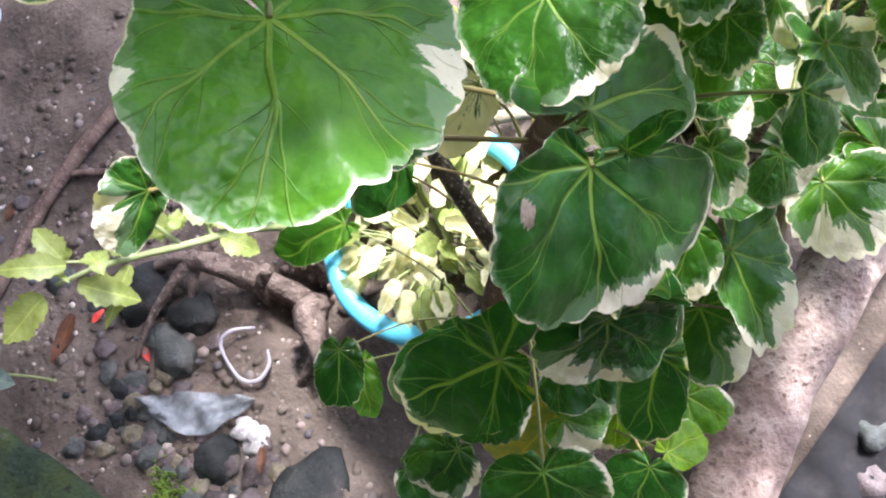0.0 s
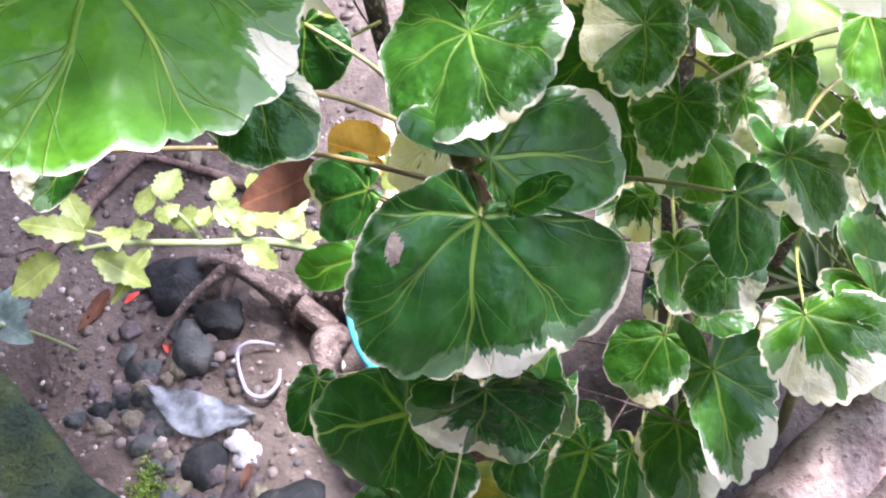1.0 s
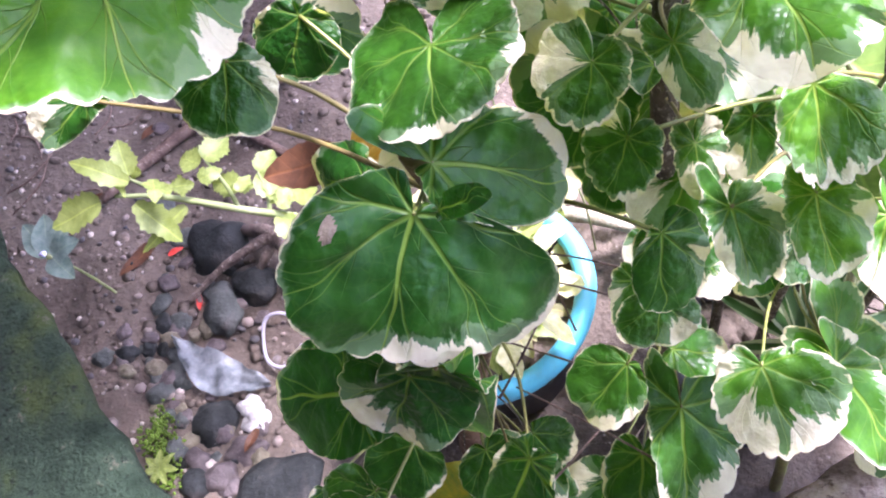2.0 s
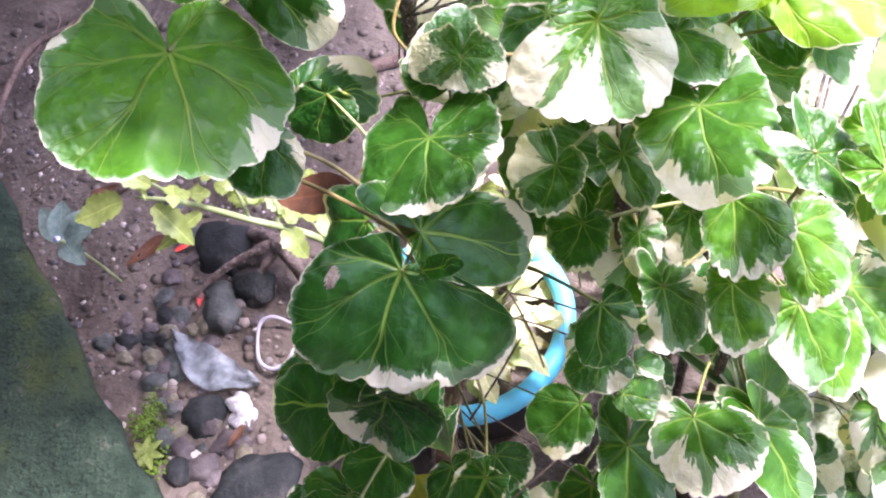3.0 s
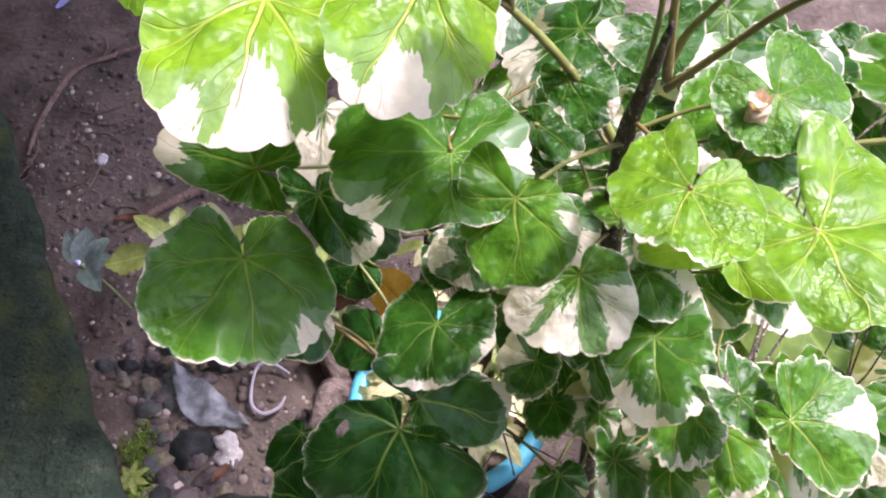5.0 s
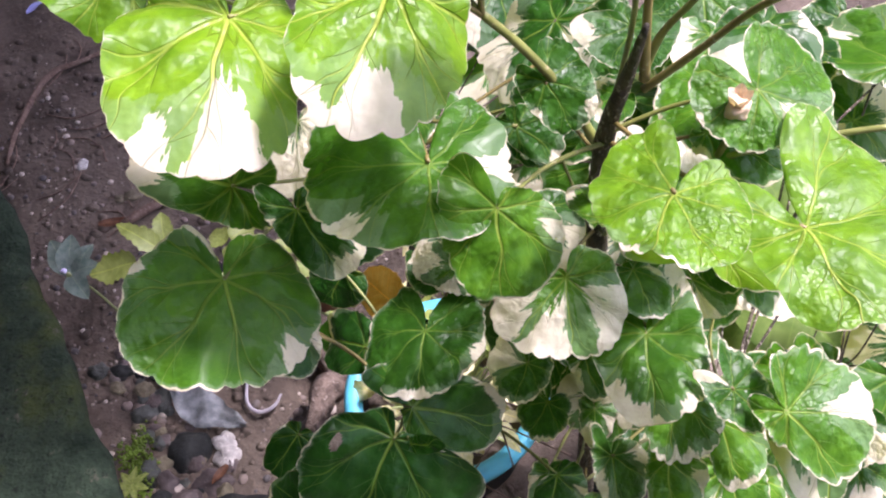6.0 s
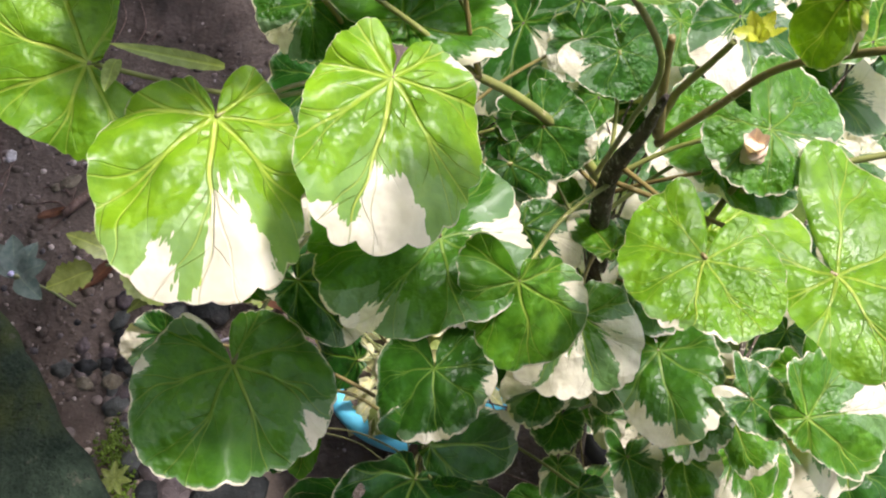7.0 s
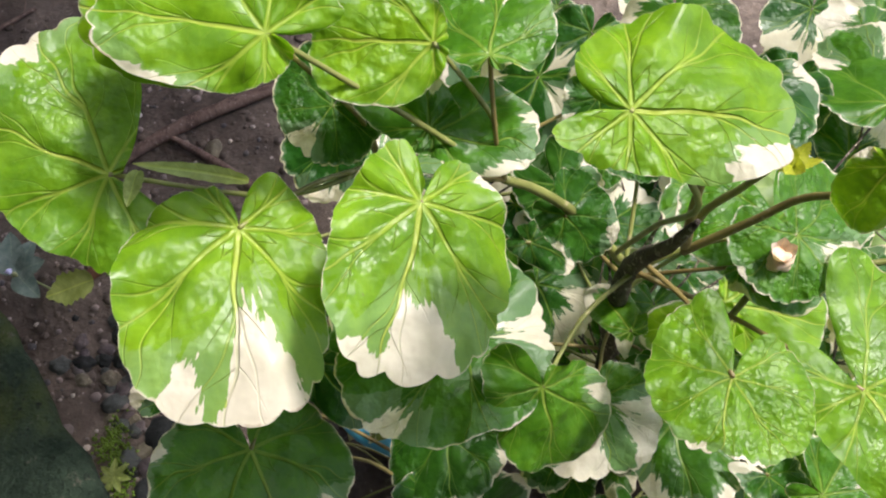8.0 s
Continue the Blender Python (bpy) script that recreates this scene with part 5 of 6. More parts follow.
# more of the same beyond the planter, added pale to stand for a sunlit patch
low = thing("pale_ground_plant", "low clump of pale cream and lime leaves standing in for a sunlit patch", "plant")
for k in range(70):
    x, y = rnd.uniform(-0.36, 0.10), rnd.uniform(0.66, 0.92)
    foot = Vector((x, y, ground_height(x, y) - 0.01))
    mid = foot + Vector((rnd.gauss(0, 0.02), rnd.gauss(0, 0.02), rnd.uniform(0.10, 0.24)))
    a = rnd.uniform(0, 6.28)
    tip = mid + 0.05 * Vector((math.cos(a), math.sin(a), rnd.uniform(-0.4, 0.2)))
    part("petiole", tube(bmesh.new(), [foot, foot.lerp(mid, 0.6) + Vector((0.004, 0, 0.01)), mid], [0.002, 0.0016, 0.0012], 5), LIME_STEM, low)
    ob = part("leaf", slim(bmesh.new(), rnd.uniform(0.05, 0.085), rnd.uniform(0.025, 0.045), 900 + k, 0.3, 0.03, lobed=0.12), LIME if k % 3 == 0 else PALE_LEAF, low)
    ob.matrix_world = facing(mid, tip, (rnd.gauss(0.1, 0.4), rnd.gauss(-0.2, 0.4), 1))

# ---- the weed with lime leaves beside the planter ----
weed = thing("lime_weed", "straggling weed with a pale stem and toothed lime-green leaves", "weed")
part("stem", tube(bmesh.new(), [(-0.27, 0.52, 0.02), (-0.30, 0.50, 0.34), (-0.343, 0.481, 0.49), (-0.42, 0.468, 0.55), (-0.488, 0.456, 0.60), (-0.53, 0.44, 0.63)], [0.007, 0.006, 0.005, 0.0045, 0.0035, 0.002], 9, 0.15), LIME_STEM, weed)
for foot, tip, w in (
    ((-0.545, 0.432, 0.63), (-0.612, 0.406, 0.62), 0.040),
    ((-0.517, 0.442, 0.61), (-0.470, 0.415, 0.57), 0.032),
    ((-0.502, 0.446, 0.65), (-0.566, 0.458, 0.68), 0.026),
    ((-0.505, 0.455, 0.65), (-0.520, 0.490, 0.67), 0.028),
    ((-0.455, 0.500, 0.60), (-0.485, 0.510, 0.60), 0.030),
    ((-0.450, 0.505, 0.60), (-0.430, 0.540, 0.60), 0.032),
    ((-0.419, 0.492, 0.56), (-0.462, 0.500, 0.56), 0.030),
    ((-0.405, 0.505, 0.56), (-0.360, 0.492, 0.53), 0.034),
    ((-0.400, 0.512, 0.56), (-0.390, 0.545, 0.56), 0.028),
    ((-0.381, 0.470, 0.53), (-0.350, 0.448, 0.50), 0.030),
    ((-0.345, 0.485, 0.50), (-0.325, 0.520, 0.50), 0.034),
    ((-0.36, 0.50, 0.50), (-0.395, 0.590, 0.50), 0.036),
    ((-0.47, 0.455, 0.58), (-0.52, 0.40, 0.57), 0.020),
):
    ob = part("leaf", slim(bmesh.new(), (Vector(tip) - Vector(foot)).length, w, int(w * 1e4) + int(foot[0] * -900), 0.12, 0.10, lobed=0.12), LIME, weed)
    ob.matrix_world = facing(foot, tip, (0.35, -0.25, 1))
for k in range(16):  # the smaller leaves along the stem
    s = rnd.random()
    foot = Vector((-0.33, 0.484, 0.49)).lerp(Vector((-0.525, 0.445, 0.63)), s) + Vector((rnd.gauss(0, 0.012), rnd.gauss(0.02, 0.02), rnd.uniform(0, 0.03)))
    a = rnd.uniform(0, 6.28)
    tip = foot + rnd.uniform(0.022, 0.04) * Vector((math.cos(a), math.sin(a), rnd.uniform(-0.3, 0.4)))
    ob = part("leaf", slim(bmesh.new(), (tip - foot).length, rnd.uniform(0.012, 0.022), 700 + k, 0.15, 0.16, lobed=0.2), LIME, weed)
    ob.matrix_world = facing(foot, tip, (rnd.gauss(0.3, 0.4), rnd.gauss(-0.25, 0.4), 1))
for a, b in (((-0.42, 0.468, 0.55), (-0.45, 0.505, 0.60)), ((-0.39, 0.472, 0.53), (-0.402, 0.512, 0.56)), ((-0.345, 0.481, 0.49), (-0.36, 0.50, 0.50)), ((-0.488, 0.456, 0.60), (-0.503, 0.45, 0.65))):
    part("stalk", tube(bmesh.new(), [a, Vector(a).lerp(Vector(b), 0.5) + Vector((0.004, 0, 0)), b], [0.003, 0.0025, 0.0015], 7), LIME_STEM, weed)

# ---- stones ----
def rock(name, at, size, seed, skin, label, yaw=0.0, rough=0.3):
    ob = tagged(finish(name, boulder(bmesh.new(), (0, 0, 0), size, seed, rough, 3), skin), label, "stone", "stones on the soil")
    ob.matrix_world = pose(at[0], at[1], ground_height(at[0], at[1]) + size[2] * (0.25 if size[0] < 0.03 else 0.05), 0, 0, yaw)
    return ob


rock("stone", (-0.699, 0.359), (0.044, 0.040, 0.026), 1, DARK_STONE, "dark rounded cobble half sunk in soil", 20)
rock("stone", (-0.738, 0.572), (0.036, 0.052, 0.024), 2, GREY_STONE, "flat grey-green stone lying on the soil", 15)
rock("stone", (-0.767, 0.695), (0.062, 0.055, 0.040), 3, DARK_STONE, "dark angular cobble beside a root", 0, 0.45)
rock("stone", (-0.555, 0.245), (0.080, 0.062, 0.020), 4, DARK_STONE, "large dark flat rock at the foot of the shrub", 30, 0.4)
rock("stone", (-0.844, 0.456), (0.021, 0.017, 0.015), 5, TAN_STONE, "small tan pebble on the soil")
rock("stone", (-0.822, 0.412), (0.028, 0.018, 0.016), 6, GREY_STONE, "greenish grey pebble on the soil", 30)
rock("stone", (-0.892, 0.445), (0.017, 0.014, 0.012), 7, TAN_STONE, "small yellowish stone on the soil")
rock("stone", (-0.797, 0.371), (0.018, 0.014, 0.013), 8, GREY_STONE, "small grey pebble on the soil")
rock("stone", (-0.755, 0.309), (0.024, 0.024, 0.018), 9, GREY_STONE, "grey pebble beside a mossy slab")
rock("stone", (-0.708, 0.293), (0.028, 0.020, 0.017), 10, PINK_STONE, "smooth lilac-grey oval pebble", -35)
rock("stone", (-0.628, 0.320), (0.038, 0.026, 0.020), 11, PINK_STONE, "reddish grey broken stone on the soil", 20, 0.5)
rock("stone", (-0.789, 0.526), (0.013, 0.013, 0.011), 12, TAN_STONE, "tiny cream pebble on the soil")
rock("stone", (-0.822, 0.53), (0.018, 0.016, 0.012), 13, PINK_STONE, "small grey pebble on the soil")
rock("stone", (-0.68, 0.62), (0.045, 0.04, 0.03), 14, DARK_STONE, "dark stone under the root", 0, 0.4)
rock("stone", (-0.86, 0.62), (0.022, 0.018, 0.014), 15, PINK_STONE, "small grey pebble on the soil")
rock("stone", (-0.845, 0.71), (0.030, 0.022, 0.014), 16, GREY_STONE, "flat grey stone on the soil")
rock("stone", (-0.70, 0.255), (0.026, 0.024, 0.02), 17, DARK_STONE, "dark pebble on the soil")
rock("stone", (-0.66, 0.27), (0.03, 0.026, 0.02), 18, PINK_STONE, "brownish stone on the soil")
rock("stone", (-1.085, 0.886), (0.026, 0.015, 0.010), 19, TAN_STONE, "pale flat pebble on bare soil", 30)
rock("stone", (-1.115, 0.871), (0.014, 0.010, 0.008), 20, TAN_STONE, "pale pebble on bare soil")
rock("stone", (-1.24, 0.935), (0.013, 0.016, 0.010), 21, WHITE_LUMP, "white pebble on bare soil")
rock("stone", (-0.763, 0.97), (0.020, 0.022, 0.016), 22, TAN_STONE, "tan pebble beside a stick")
rock("stone", (-0.929, 0.789), (0.03, 0.03, 0.018), 23, GREY_STONE, "pale grey pebble on the soil")
rock("stone", (-0.99, 0.98), (0.02, 0.015, 0.01), 24, PINK_STONE, "small pebble on bare soil")
rock("stone", (0.262, 0.065), (0.034, 0.028, 0.05), 40, GREY_STONE, "grey angular stone beside the log", 20, 0.5)
rock("stone", (0.232, 0.010), (0.036, 0.03, 0.05), 41, PINK_STONE, "pinkish grey stone beside the log", -20, 0.5)
rock("white_lump", (-0.638, 0.396), (0.022, 0.018, 0.016), 30, WHITE_LUMP, "white crumbly lump of plaster on the soil", 0, 0.5)
rock("white_lump", (-0.624, 0.372), (0.024, 0.020, 0.016), 31, WHITE_LUMP, "white crumbly lump of plaster on the soil", 40, 0.5)


SKINS = (GREY_STONE, PINK_STONE, TAN_STONE, DARK_STONE, PINK_STONE, GREY_STONE)
for k in range(46):  # cobbles along the slab and round the hollow
    s = rnd.uniform(0, 1)
    x, y = -0.90 + 0.26 * s + rnd.gauss(0, 0.035) + 0.02, 0.50 - 0.25 * s + rnd.gauss(0, 0.035) + 0.02
    r = rnd.uniform(0.006, 0.017)
    rock("stone", (x, y), (r * rnd.uniform(0.9, 1.5), r, r * 0.7), 100 + k, SKINS[k % 6], "small rounded pebble half sunk in soil", rnd.uniform(0, 180), 0.4)
for k in range(16):
    x, y, r = rnd.uniform(-0.95, -0.60), rnd.uniform(0.45, 0.72), rnd.uniform(0.007, 0.02)
    rock("stone", (x, y), (r * 1.3, r, r * 0.6), 160 + k, SKINS[(k * 5) % 6], "small flat pebble half sunk in soil", rnd.uniform(0, 180), 0.45)


def clods():
    bm = bmesh.new()
    for k in range(900):
        x, y = rnd.uniform(-1.6, -0.40), rnd.uniform(0.12, 1.3)
        s = 0.004 + 0.010 * rnd.random() ** 2
        boulder(bm, (x, y, ground_height(x, y) + s * 0.1), (s * rnd.uniform(0.8, 1.5), s, s * 0.55), k * 1.7, 0.5, 1)
    tagged(finish("soil_clods", bm, SOIL), "small crumbs and clods of damp soil", "soil", kind="stuff")


clods()


def pebbles():
    bm = bmesh.new()
    for k in range(1100):
        x, y = rnd.uniform(-1.5, -0.45), rnd.uniform(0.15, 1.2)
        if (x + 0.62) * 0.68 + (y - 0.3) * 0.735 < -0.2:
            continue
        s = 0.0025 + 0.007 * rnd.random() ** 3
        if x > -0.95 and y < 0.6:
            s *= 1.4
        boulder(bm, (x, y, ground_height(x, y) + s * 0.2), (s * rnd.uniform(0.8, 1.4), s, s * 0.7), k, 0.35, 1)
    mesh = finish("pebbles", bm, STONE_MIX)
    tagged(mesh, "scattered small pebbles and grit on the soil", "gravel", kind="stuff")


def island_stone():
    n = Net("pebble_mix")
    pick = n.node("NewGeometry").outputs["Random Per Island"]
    col = n.mix(n.ramp(pick, 0.1, 0.6), (0.09, 0.085, 0.085), (0.26, 0.21, 0.18))
    col = n.mix(n.ramp(pick, 0.8, 0.84), col, (0.50, 0.44, 0.38))
    mott = n.noise(n.spot(), 120.0, 4.0, 0.6)
    col = n.mix(mott, n.mix(1.0, col, (0.6, 0.6, 0.6), "MULTIPLY"), n.mix(1.0, col, (1.3, 1.3, 1.3), "MULTIPLY"))
    return n.skin(col, 0.8)


STONE_MIX = island_stone()
pebbles()


# ---- roots, sticks, log ----
def lying(name, points, radii, skin, label, category, knobs=0.25, sides=12):
    pts = [(x, y, z + ground_height(x, y)) for x, y, z in points]
    return tagged(finish(name, tube(bmesh.new(), pts, radii, sides, knobs, points[0][0] * 7), skin), label, category)


main_root = lying("root", [(-0.74, 0.735, 0.0), (-0.66, 0.705, 0.05), (-0.57, 0.645, 0.075), (-0.495, 0.590, 0.085), (-0.452, 0.505, 0.07), (-0.445, 0.42, 0.04), (-0.45, 0.35, -0.02)], [0.010, 0.014, 0.019, 0.024, 0.024, 0.019, 0.012], ROOT, "gnarled brown root arching over a hollow in the soil", "root", 0.5, 16)
for line, radii in (
    ([(-0.63, 0.69, 0.06), (-0.66, 0.655, 0.035), (-0.70, 0.635, -0.01)], [0.011, 0.008, 0.004]),
    ([(-0.50, 0.61, 0.09), (-0.535, 0.60, 0.05), (-0.56, 0.605, -0.04)], [0.012, 0.009, 0.006]),
    ([(-0.455, 0.47, 0.05), (-0.50, 0.44, 0.03), (-0.545, 0.43, -0.02)], [0.012, 0.008, 0.004]),
):
    part("side_root", tube(bmesh.new(), line, radii, 10, 0.4, line[0][0]), ROOT, main_root)
lying("twig", [(-0.803, 0.583, 0.012), (-0.74, 0.63, 0.035), (-0.66, 0.68, 0.06), (-0.60, 0.70, 0.07)], [0.004, 0.007, 0.010, 0.014], ROOT, "thin brown rootlet lying over stones", "twig", 0.3)
lying("log", [(-0.08, -0.10, 0.13), (0.07, 0.07, 0.15), (0.20, 0.195, 0.15), (0.34, 0.30, 0.15), (0.60, 0.44, 0.14)], [0.050, 0.052, 0.050, 0.048, 0.045], LOG, "thick pale weathered log lying beside the shrub", "log", 0.18, 24)
lying("stick", [(-1.06, 0.80, 0.012), (-0.948, 0.935, 0.016), (-0.83, 1.02, 0.018), (-0.70, 1.10, 0.015), (-0.52, 1.19, 0.012)], [0.009, 0.013, 0.015, 0.014, 0.012], TWIG, "long brown stick lying on bare soil", "stick")
lying("stick", [(-0.872, 0.99, 0.010), (-0.75, 0.935, 0.012), (-0.639, 0.878, 0.012), (-0.55, 0.84, 0.01)], [0.006, 0.009, 0.010, 0.007], TWIG, "short broken stick lying on bare soil", "stick")
lying("stick", [(-1.30, 1.31, 0.01), (-1.38, 1.22, 0.012), (-1.447, 1.155, 0.01), (-1.45, 1.0, 0.008), (-1.43, 0.90, 0.006)], [0.004, 0.006, 0.008, 0.007, 0.005], TWIG, "thin dark twig lying on bare soil", "twig")
lying("stick", [(-0.16, 0.72, 0.05), (-0.05, 0.675, 0.09), (0.06, 0.63, 0.10)], [0.010, 0.011, 0.010], PALE_TWIG, "pale dry stick leaning behind the planter", "stick")
for k in range(26):
    x, y, a, l = rnd.uniform(-1.5, -1.05), rnd.uniform(0.75, 1.3), rnd.uniform(0, 3.1), rnd.uniform(0.03, 0.09)
    lying("rootlet", [(x, y, 0.003), (x + l * math.cos(a), y + l * math.sin(a), 0.006), (x + 2 * l * math.cos(a + 0.4), y + 2 * l * math.sin(a + 0.4), 0.002)], [0.0015, 0.002, 0.001], TWIG, "thin dark rootlet on bare soil", "rootlet", 0.2, 5)

# ---- beyond the log ----
# added black sheet, stands in for near-black ground beyond the log
def black_sheet():
    bm, n = bmesh.new(), 60
    rows = []
    for i in range(n + 1):
        row = []
        for j in range(n + 1):
            u, v = i / n, j / n
            x, y = 0.13 + 0.62 * u + 0.30 * v - 0.06, 0.0 + 0.42 * u - 0.42 * v
            row.append(bm.verts.new((x, y, 0.06 + 0.02 * noise.noise((x * 7, y * 7, 1)) + 0.014 * noise.noise((x * 23, y * 23, 4)) + 0.006 * noise.noise((x * 60, y * 60, 7)))))
        rows.append(row)
    for a, b in zip(rows, rows[1:]):
        for k in range(n):
            bm.faces.new((a[k], a[k + 1], b[k + 1], b[k]))
    bmesh.ops.recalc_face_normals(bm, faces=bm.faces)
    tagged(finish("plastic_sheet", bm, SHEET), "crumpled black sheet added to darken the ground beside the log", "plastic sheet")


black_sheet()

# ---- litter on the ground ----
lying("string_loop", [(-0.575, 0.552, 0.03), (-0.61, 0.556, 0.03), (-0.637, 0.545, 0.025), (-0.635, 0.51, 0.02), (-0.615, 0.47, 0.018), (-0.585, 0.458, 0.02), (-0.56, 0.475, 0.022), (-0.555, 0.50, 0.025)], [0.0025, 0.0034, 0.0038, 0.003, 0.0036, 0.004, 0.0034, 0.002], STRING, "curled strip of white plastic string on the soil", "string", 0.1, 8)


def film_scrap():
    bm = bmesh.new()
    rows = []
    for i in range(25):
        s = i / 24
        cx, cy = -0.815 + 0.21 * s, 0.508 - 0.075 * s - 0.025 * math.sin(math.pi * s)
        w = 0.003 + 0.031 * math.sin(math.pi * min(1, s * 1.02)) ** 0.9 * (1 + 0.35 * noise.noise((s * 6, 4, 0)))
        row = []
        for j in range(9):
            t = j / 4 - 1
            x, y = cx + 0.3 * w * t, cy + w * t
            row.append(bm.verts.new((x, y, max(ground_height(x, y), 0.0) + 0.016 + 0.014 * noise.noise((s * 9, t * 2, 0)) + 0.006 * math.sin(14 * s + 3 * t) + 0.006 * noise.noise((s * 26, t * 5, 2)))))
        rows.append(row)
    for a, b in zip(rows, rows[1:]):
        for j in range(8):
            bm.faces.new((a[j], a[j + 1], b[j + 1], b[j]))
    tagged(finish("plastic_bag", bm, BAG), "crumpled scrap of translucent grey plastic bag on the soil", "plastic bag")


film_scrap()


def dry(name, at, tip, width, skin, label, face=(0.1, -0.1, 1), category="leaf", round_=False, seed=5, curl=0.1):
    size = (Vector(tip) - Vector(at)).length
    bm = blade(bmesh.new(), size, (width / 2, width / 2), (size / 4, size / 4), seed, angles=64, rings=6) if round_ else slim(bmesh.new(), size, width, seed, curl, 0.03)
    ob = tagged(finish(name, bm, skin), label, category)
    ob.matrix_world = facing(at, tip, face)
    return ob


def on_soil(x, y, up=0.008):
    return (x, y, ground_height(x, y) + up)


dry("red_scrap", on_soil(-0.862, 0.668, 0.02), on_soil(-0.835, 0.685, 0.022), 0.012, RED, "small red plastic scrap on the soil", category="plastic scrap")
dry("red_scrap", on_soil(-0.79, 0.60), on_soil(-0.785, 0.57), 0.012, RED, "tiny red plastic scrap on the soil", category="plastic scrap", seed=7)
dry("dead_leaf", on_soil(-0.90, 0.70, 0.012), on_soil(-0.965, 0.63, 0.012), 0.030, DEAD, "dry brown leaf lying on the soil", seed=8)
dry("dead_leaf", on_soil(-1.0, 0.985, 0.01), on_soil(-1.03, 0.955, 0.01), 0.018, DEAD, "small dry brown leaf on bare soil", seed=9)
dry("dead_leaf", on_soil(-1.19, 1.13, 0.01), on_soil(-1.16, 1.14, 0.01), 0.012, DEAD, "small dry brown leaf on bare soil", seed=10)
dry("dead_leaf", on_soil(-0.605, 0.35, 0.03), on_soil(-0.62, 0.31, 0.03), 0.016, DEAD, "dry reddish leaf among the stones", seed=12)
dry("dead_leaf", on_soil(-1.12, 0.79, 0.01), on_soil(-1.06, 0.82, 0.01), 0.02, DEAD, "dry brown leaf on bare soil", seed=13)
dry("blue_scrap", on_soil(-1.62, 1.345, 0.012), on_soil(-1.60, 1.40, 0.014), 0.02, plastic("pale_blue_film", (0.30, 0.32, 0.62), (0.4, 0.42, 0.6), 0.4), "pale blue plastic scrap on bare soil", category="plastic scrap")
lying("plastic_hook", [(-1.045, 1.412, 0.008), (-1.005, 1.392, 0.01), (-0.972, 1.415, 0.012), (-0.975, 1.448, 0.012), (-1.015, 1.462, 0.01), (-1.045, 1.468, 0.008)], [0.004, 0.0065, 0.0075, 0.0075, 0.006, 0.003], plastic("pale_blue_plastic", (0.42, 0.50, 0.68), (0.5, 0.56, 0.68), 0.4), "curled pale blue plastic hook on bare soil", "plastic scrap", 0.05, 10)
# a dead leaf and a golden one caught in the shrub
for foot, tip, w, skin, label, seed in (
    ((-0.16, 0.345, 0.846), (-0.239, 0.337, 0.83), 0.036, DEAD, "dry brown leaf", 21),
    ((-0.111, 0.331, 0.872), (-0.149, 0.351, 0.872), 0.046, GOLD, "withered golden leaf", 22),
    ((-0.086, 0.148, 0.56), (-0.159, 0.116, 0.52), 0.105, YELLOWING, "yellowing leaf with orange patches", 23),
):
    far = (Vector(tip) - Vector(foot)).length
    ob = part("leaf", slim(bmesh.new(), far, w, seed, 0.12, 0.03) if skin is DEAD else blade(bmesh.new(), far, (w / 2, w / 2), (far / 4, far / 4), seed, angles=72, rings=6), skin, shrub, label)
    ob.matrix_world = facing(foot, tip, (0.0, -0.5, 1))
    stalk(foot, tip)

# a dried flower bud and the youngest leaves on the upper twigs
bud = part("dried_bud", boulder(bmesh.new(), (0, 0, 0), (0.0048, 0.0048, 0.0062), 3, 0.5, 3), PALE_BUD, shrub, "dried beige flower bud")
bud.matrix_world = pose(0.151, 0.220, 1.325, 30, 20, 0)
for k in range(5):
    ob = part("bract", slim(bmesh.new(), 0.010, 0.007, 80 + k, -0.25), PALE_BUD, shrub, "dried beige bract")
    ob.matrix_world = pose(0.151, 0.220, 1.325, 50, 0, 72 * k)
for k in range(6):
    a = k * 1.05
    foot = Vector((0.144, 0.224, 1.385))
    ob = part("leaf", slim(bmesh.new(), 0.0085, 0.005, 90 + k, -0.15, 0.14), YOUNG, shrub, "tiny yellow-green unfolding leaf")
    ob.matrix_world = facing(foot, foot + Vector((0.012 * math.cos(a), 0.012 * math.sin(a), 0.003 + 0.004 * (k % 3))), (0.5 * math.sin(2 * a), 0.4 * math.cos(3 * a), 1))

# a withering curled leaf at the joint of the topmost petioles
for foot, tip, w, curl, seed in (((-0.026, 0.207, 1.383), (-0.058, 0.209, 1.388), 0.0055, -0.55, 71), ((-0.064, 0.206, 1.386), (-0.062, 0.193, 1.392), 0.006, 0.3, 72)):
    ob = part("leaf", slim(bmesh.new(), (Vector(tip) - Vector(foot)).length, w, seed, curl, 0.05), LIME, shrub, "curled withering yellow-green leaf")
    ob.matrix_world = facing(foot, tip, (0.2, -0.5, 0.8))

# ---- small plants ----
herb = thing("grey_herb", "small herb with dull grey-green leaves at the slab's edge", "herb")
for tx, ty, tz, w in ((-1.040, 0.635, 0.215, 0.042), (-1.0, 0.652, 0.22, 0.044), (-0.922, 0.607, 0.21, 0.040), (-0.915, 0.543, 0.20, 0.040), (-0.952, 0.645, 0.21, 0.036)):
    ob = part("leaf", slim(bmesh.new(), (Vector((tx, ty, tz)) - Vector((-0.978, 0.585, 0.19))).length, w * 1.1, int(-tx * 500), 0.1), DULL_LEAF, herb)
    ob.matrix_world = facing((-0.978, 0.585, 0.19), (tx, ty, tz), (0.2, -0.2, 1))
part("stem", tube(bmesh.new(), [(-0.965, 0.60, -0.01), (-0.97, 0.595, 0.1), (-0.978, 0.585, 0.192)], [0.003, 0.0025, 0.002], 7), LIME_STEM, herb)
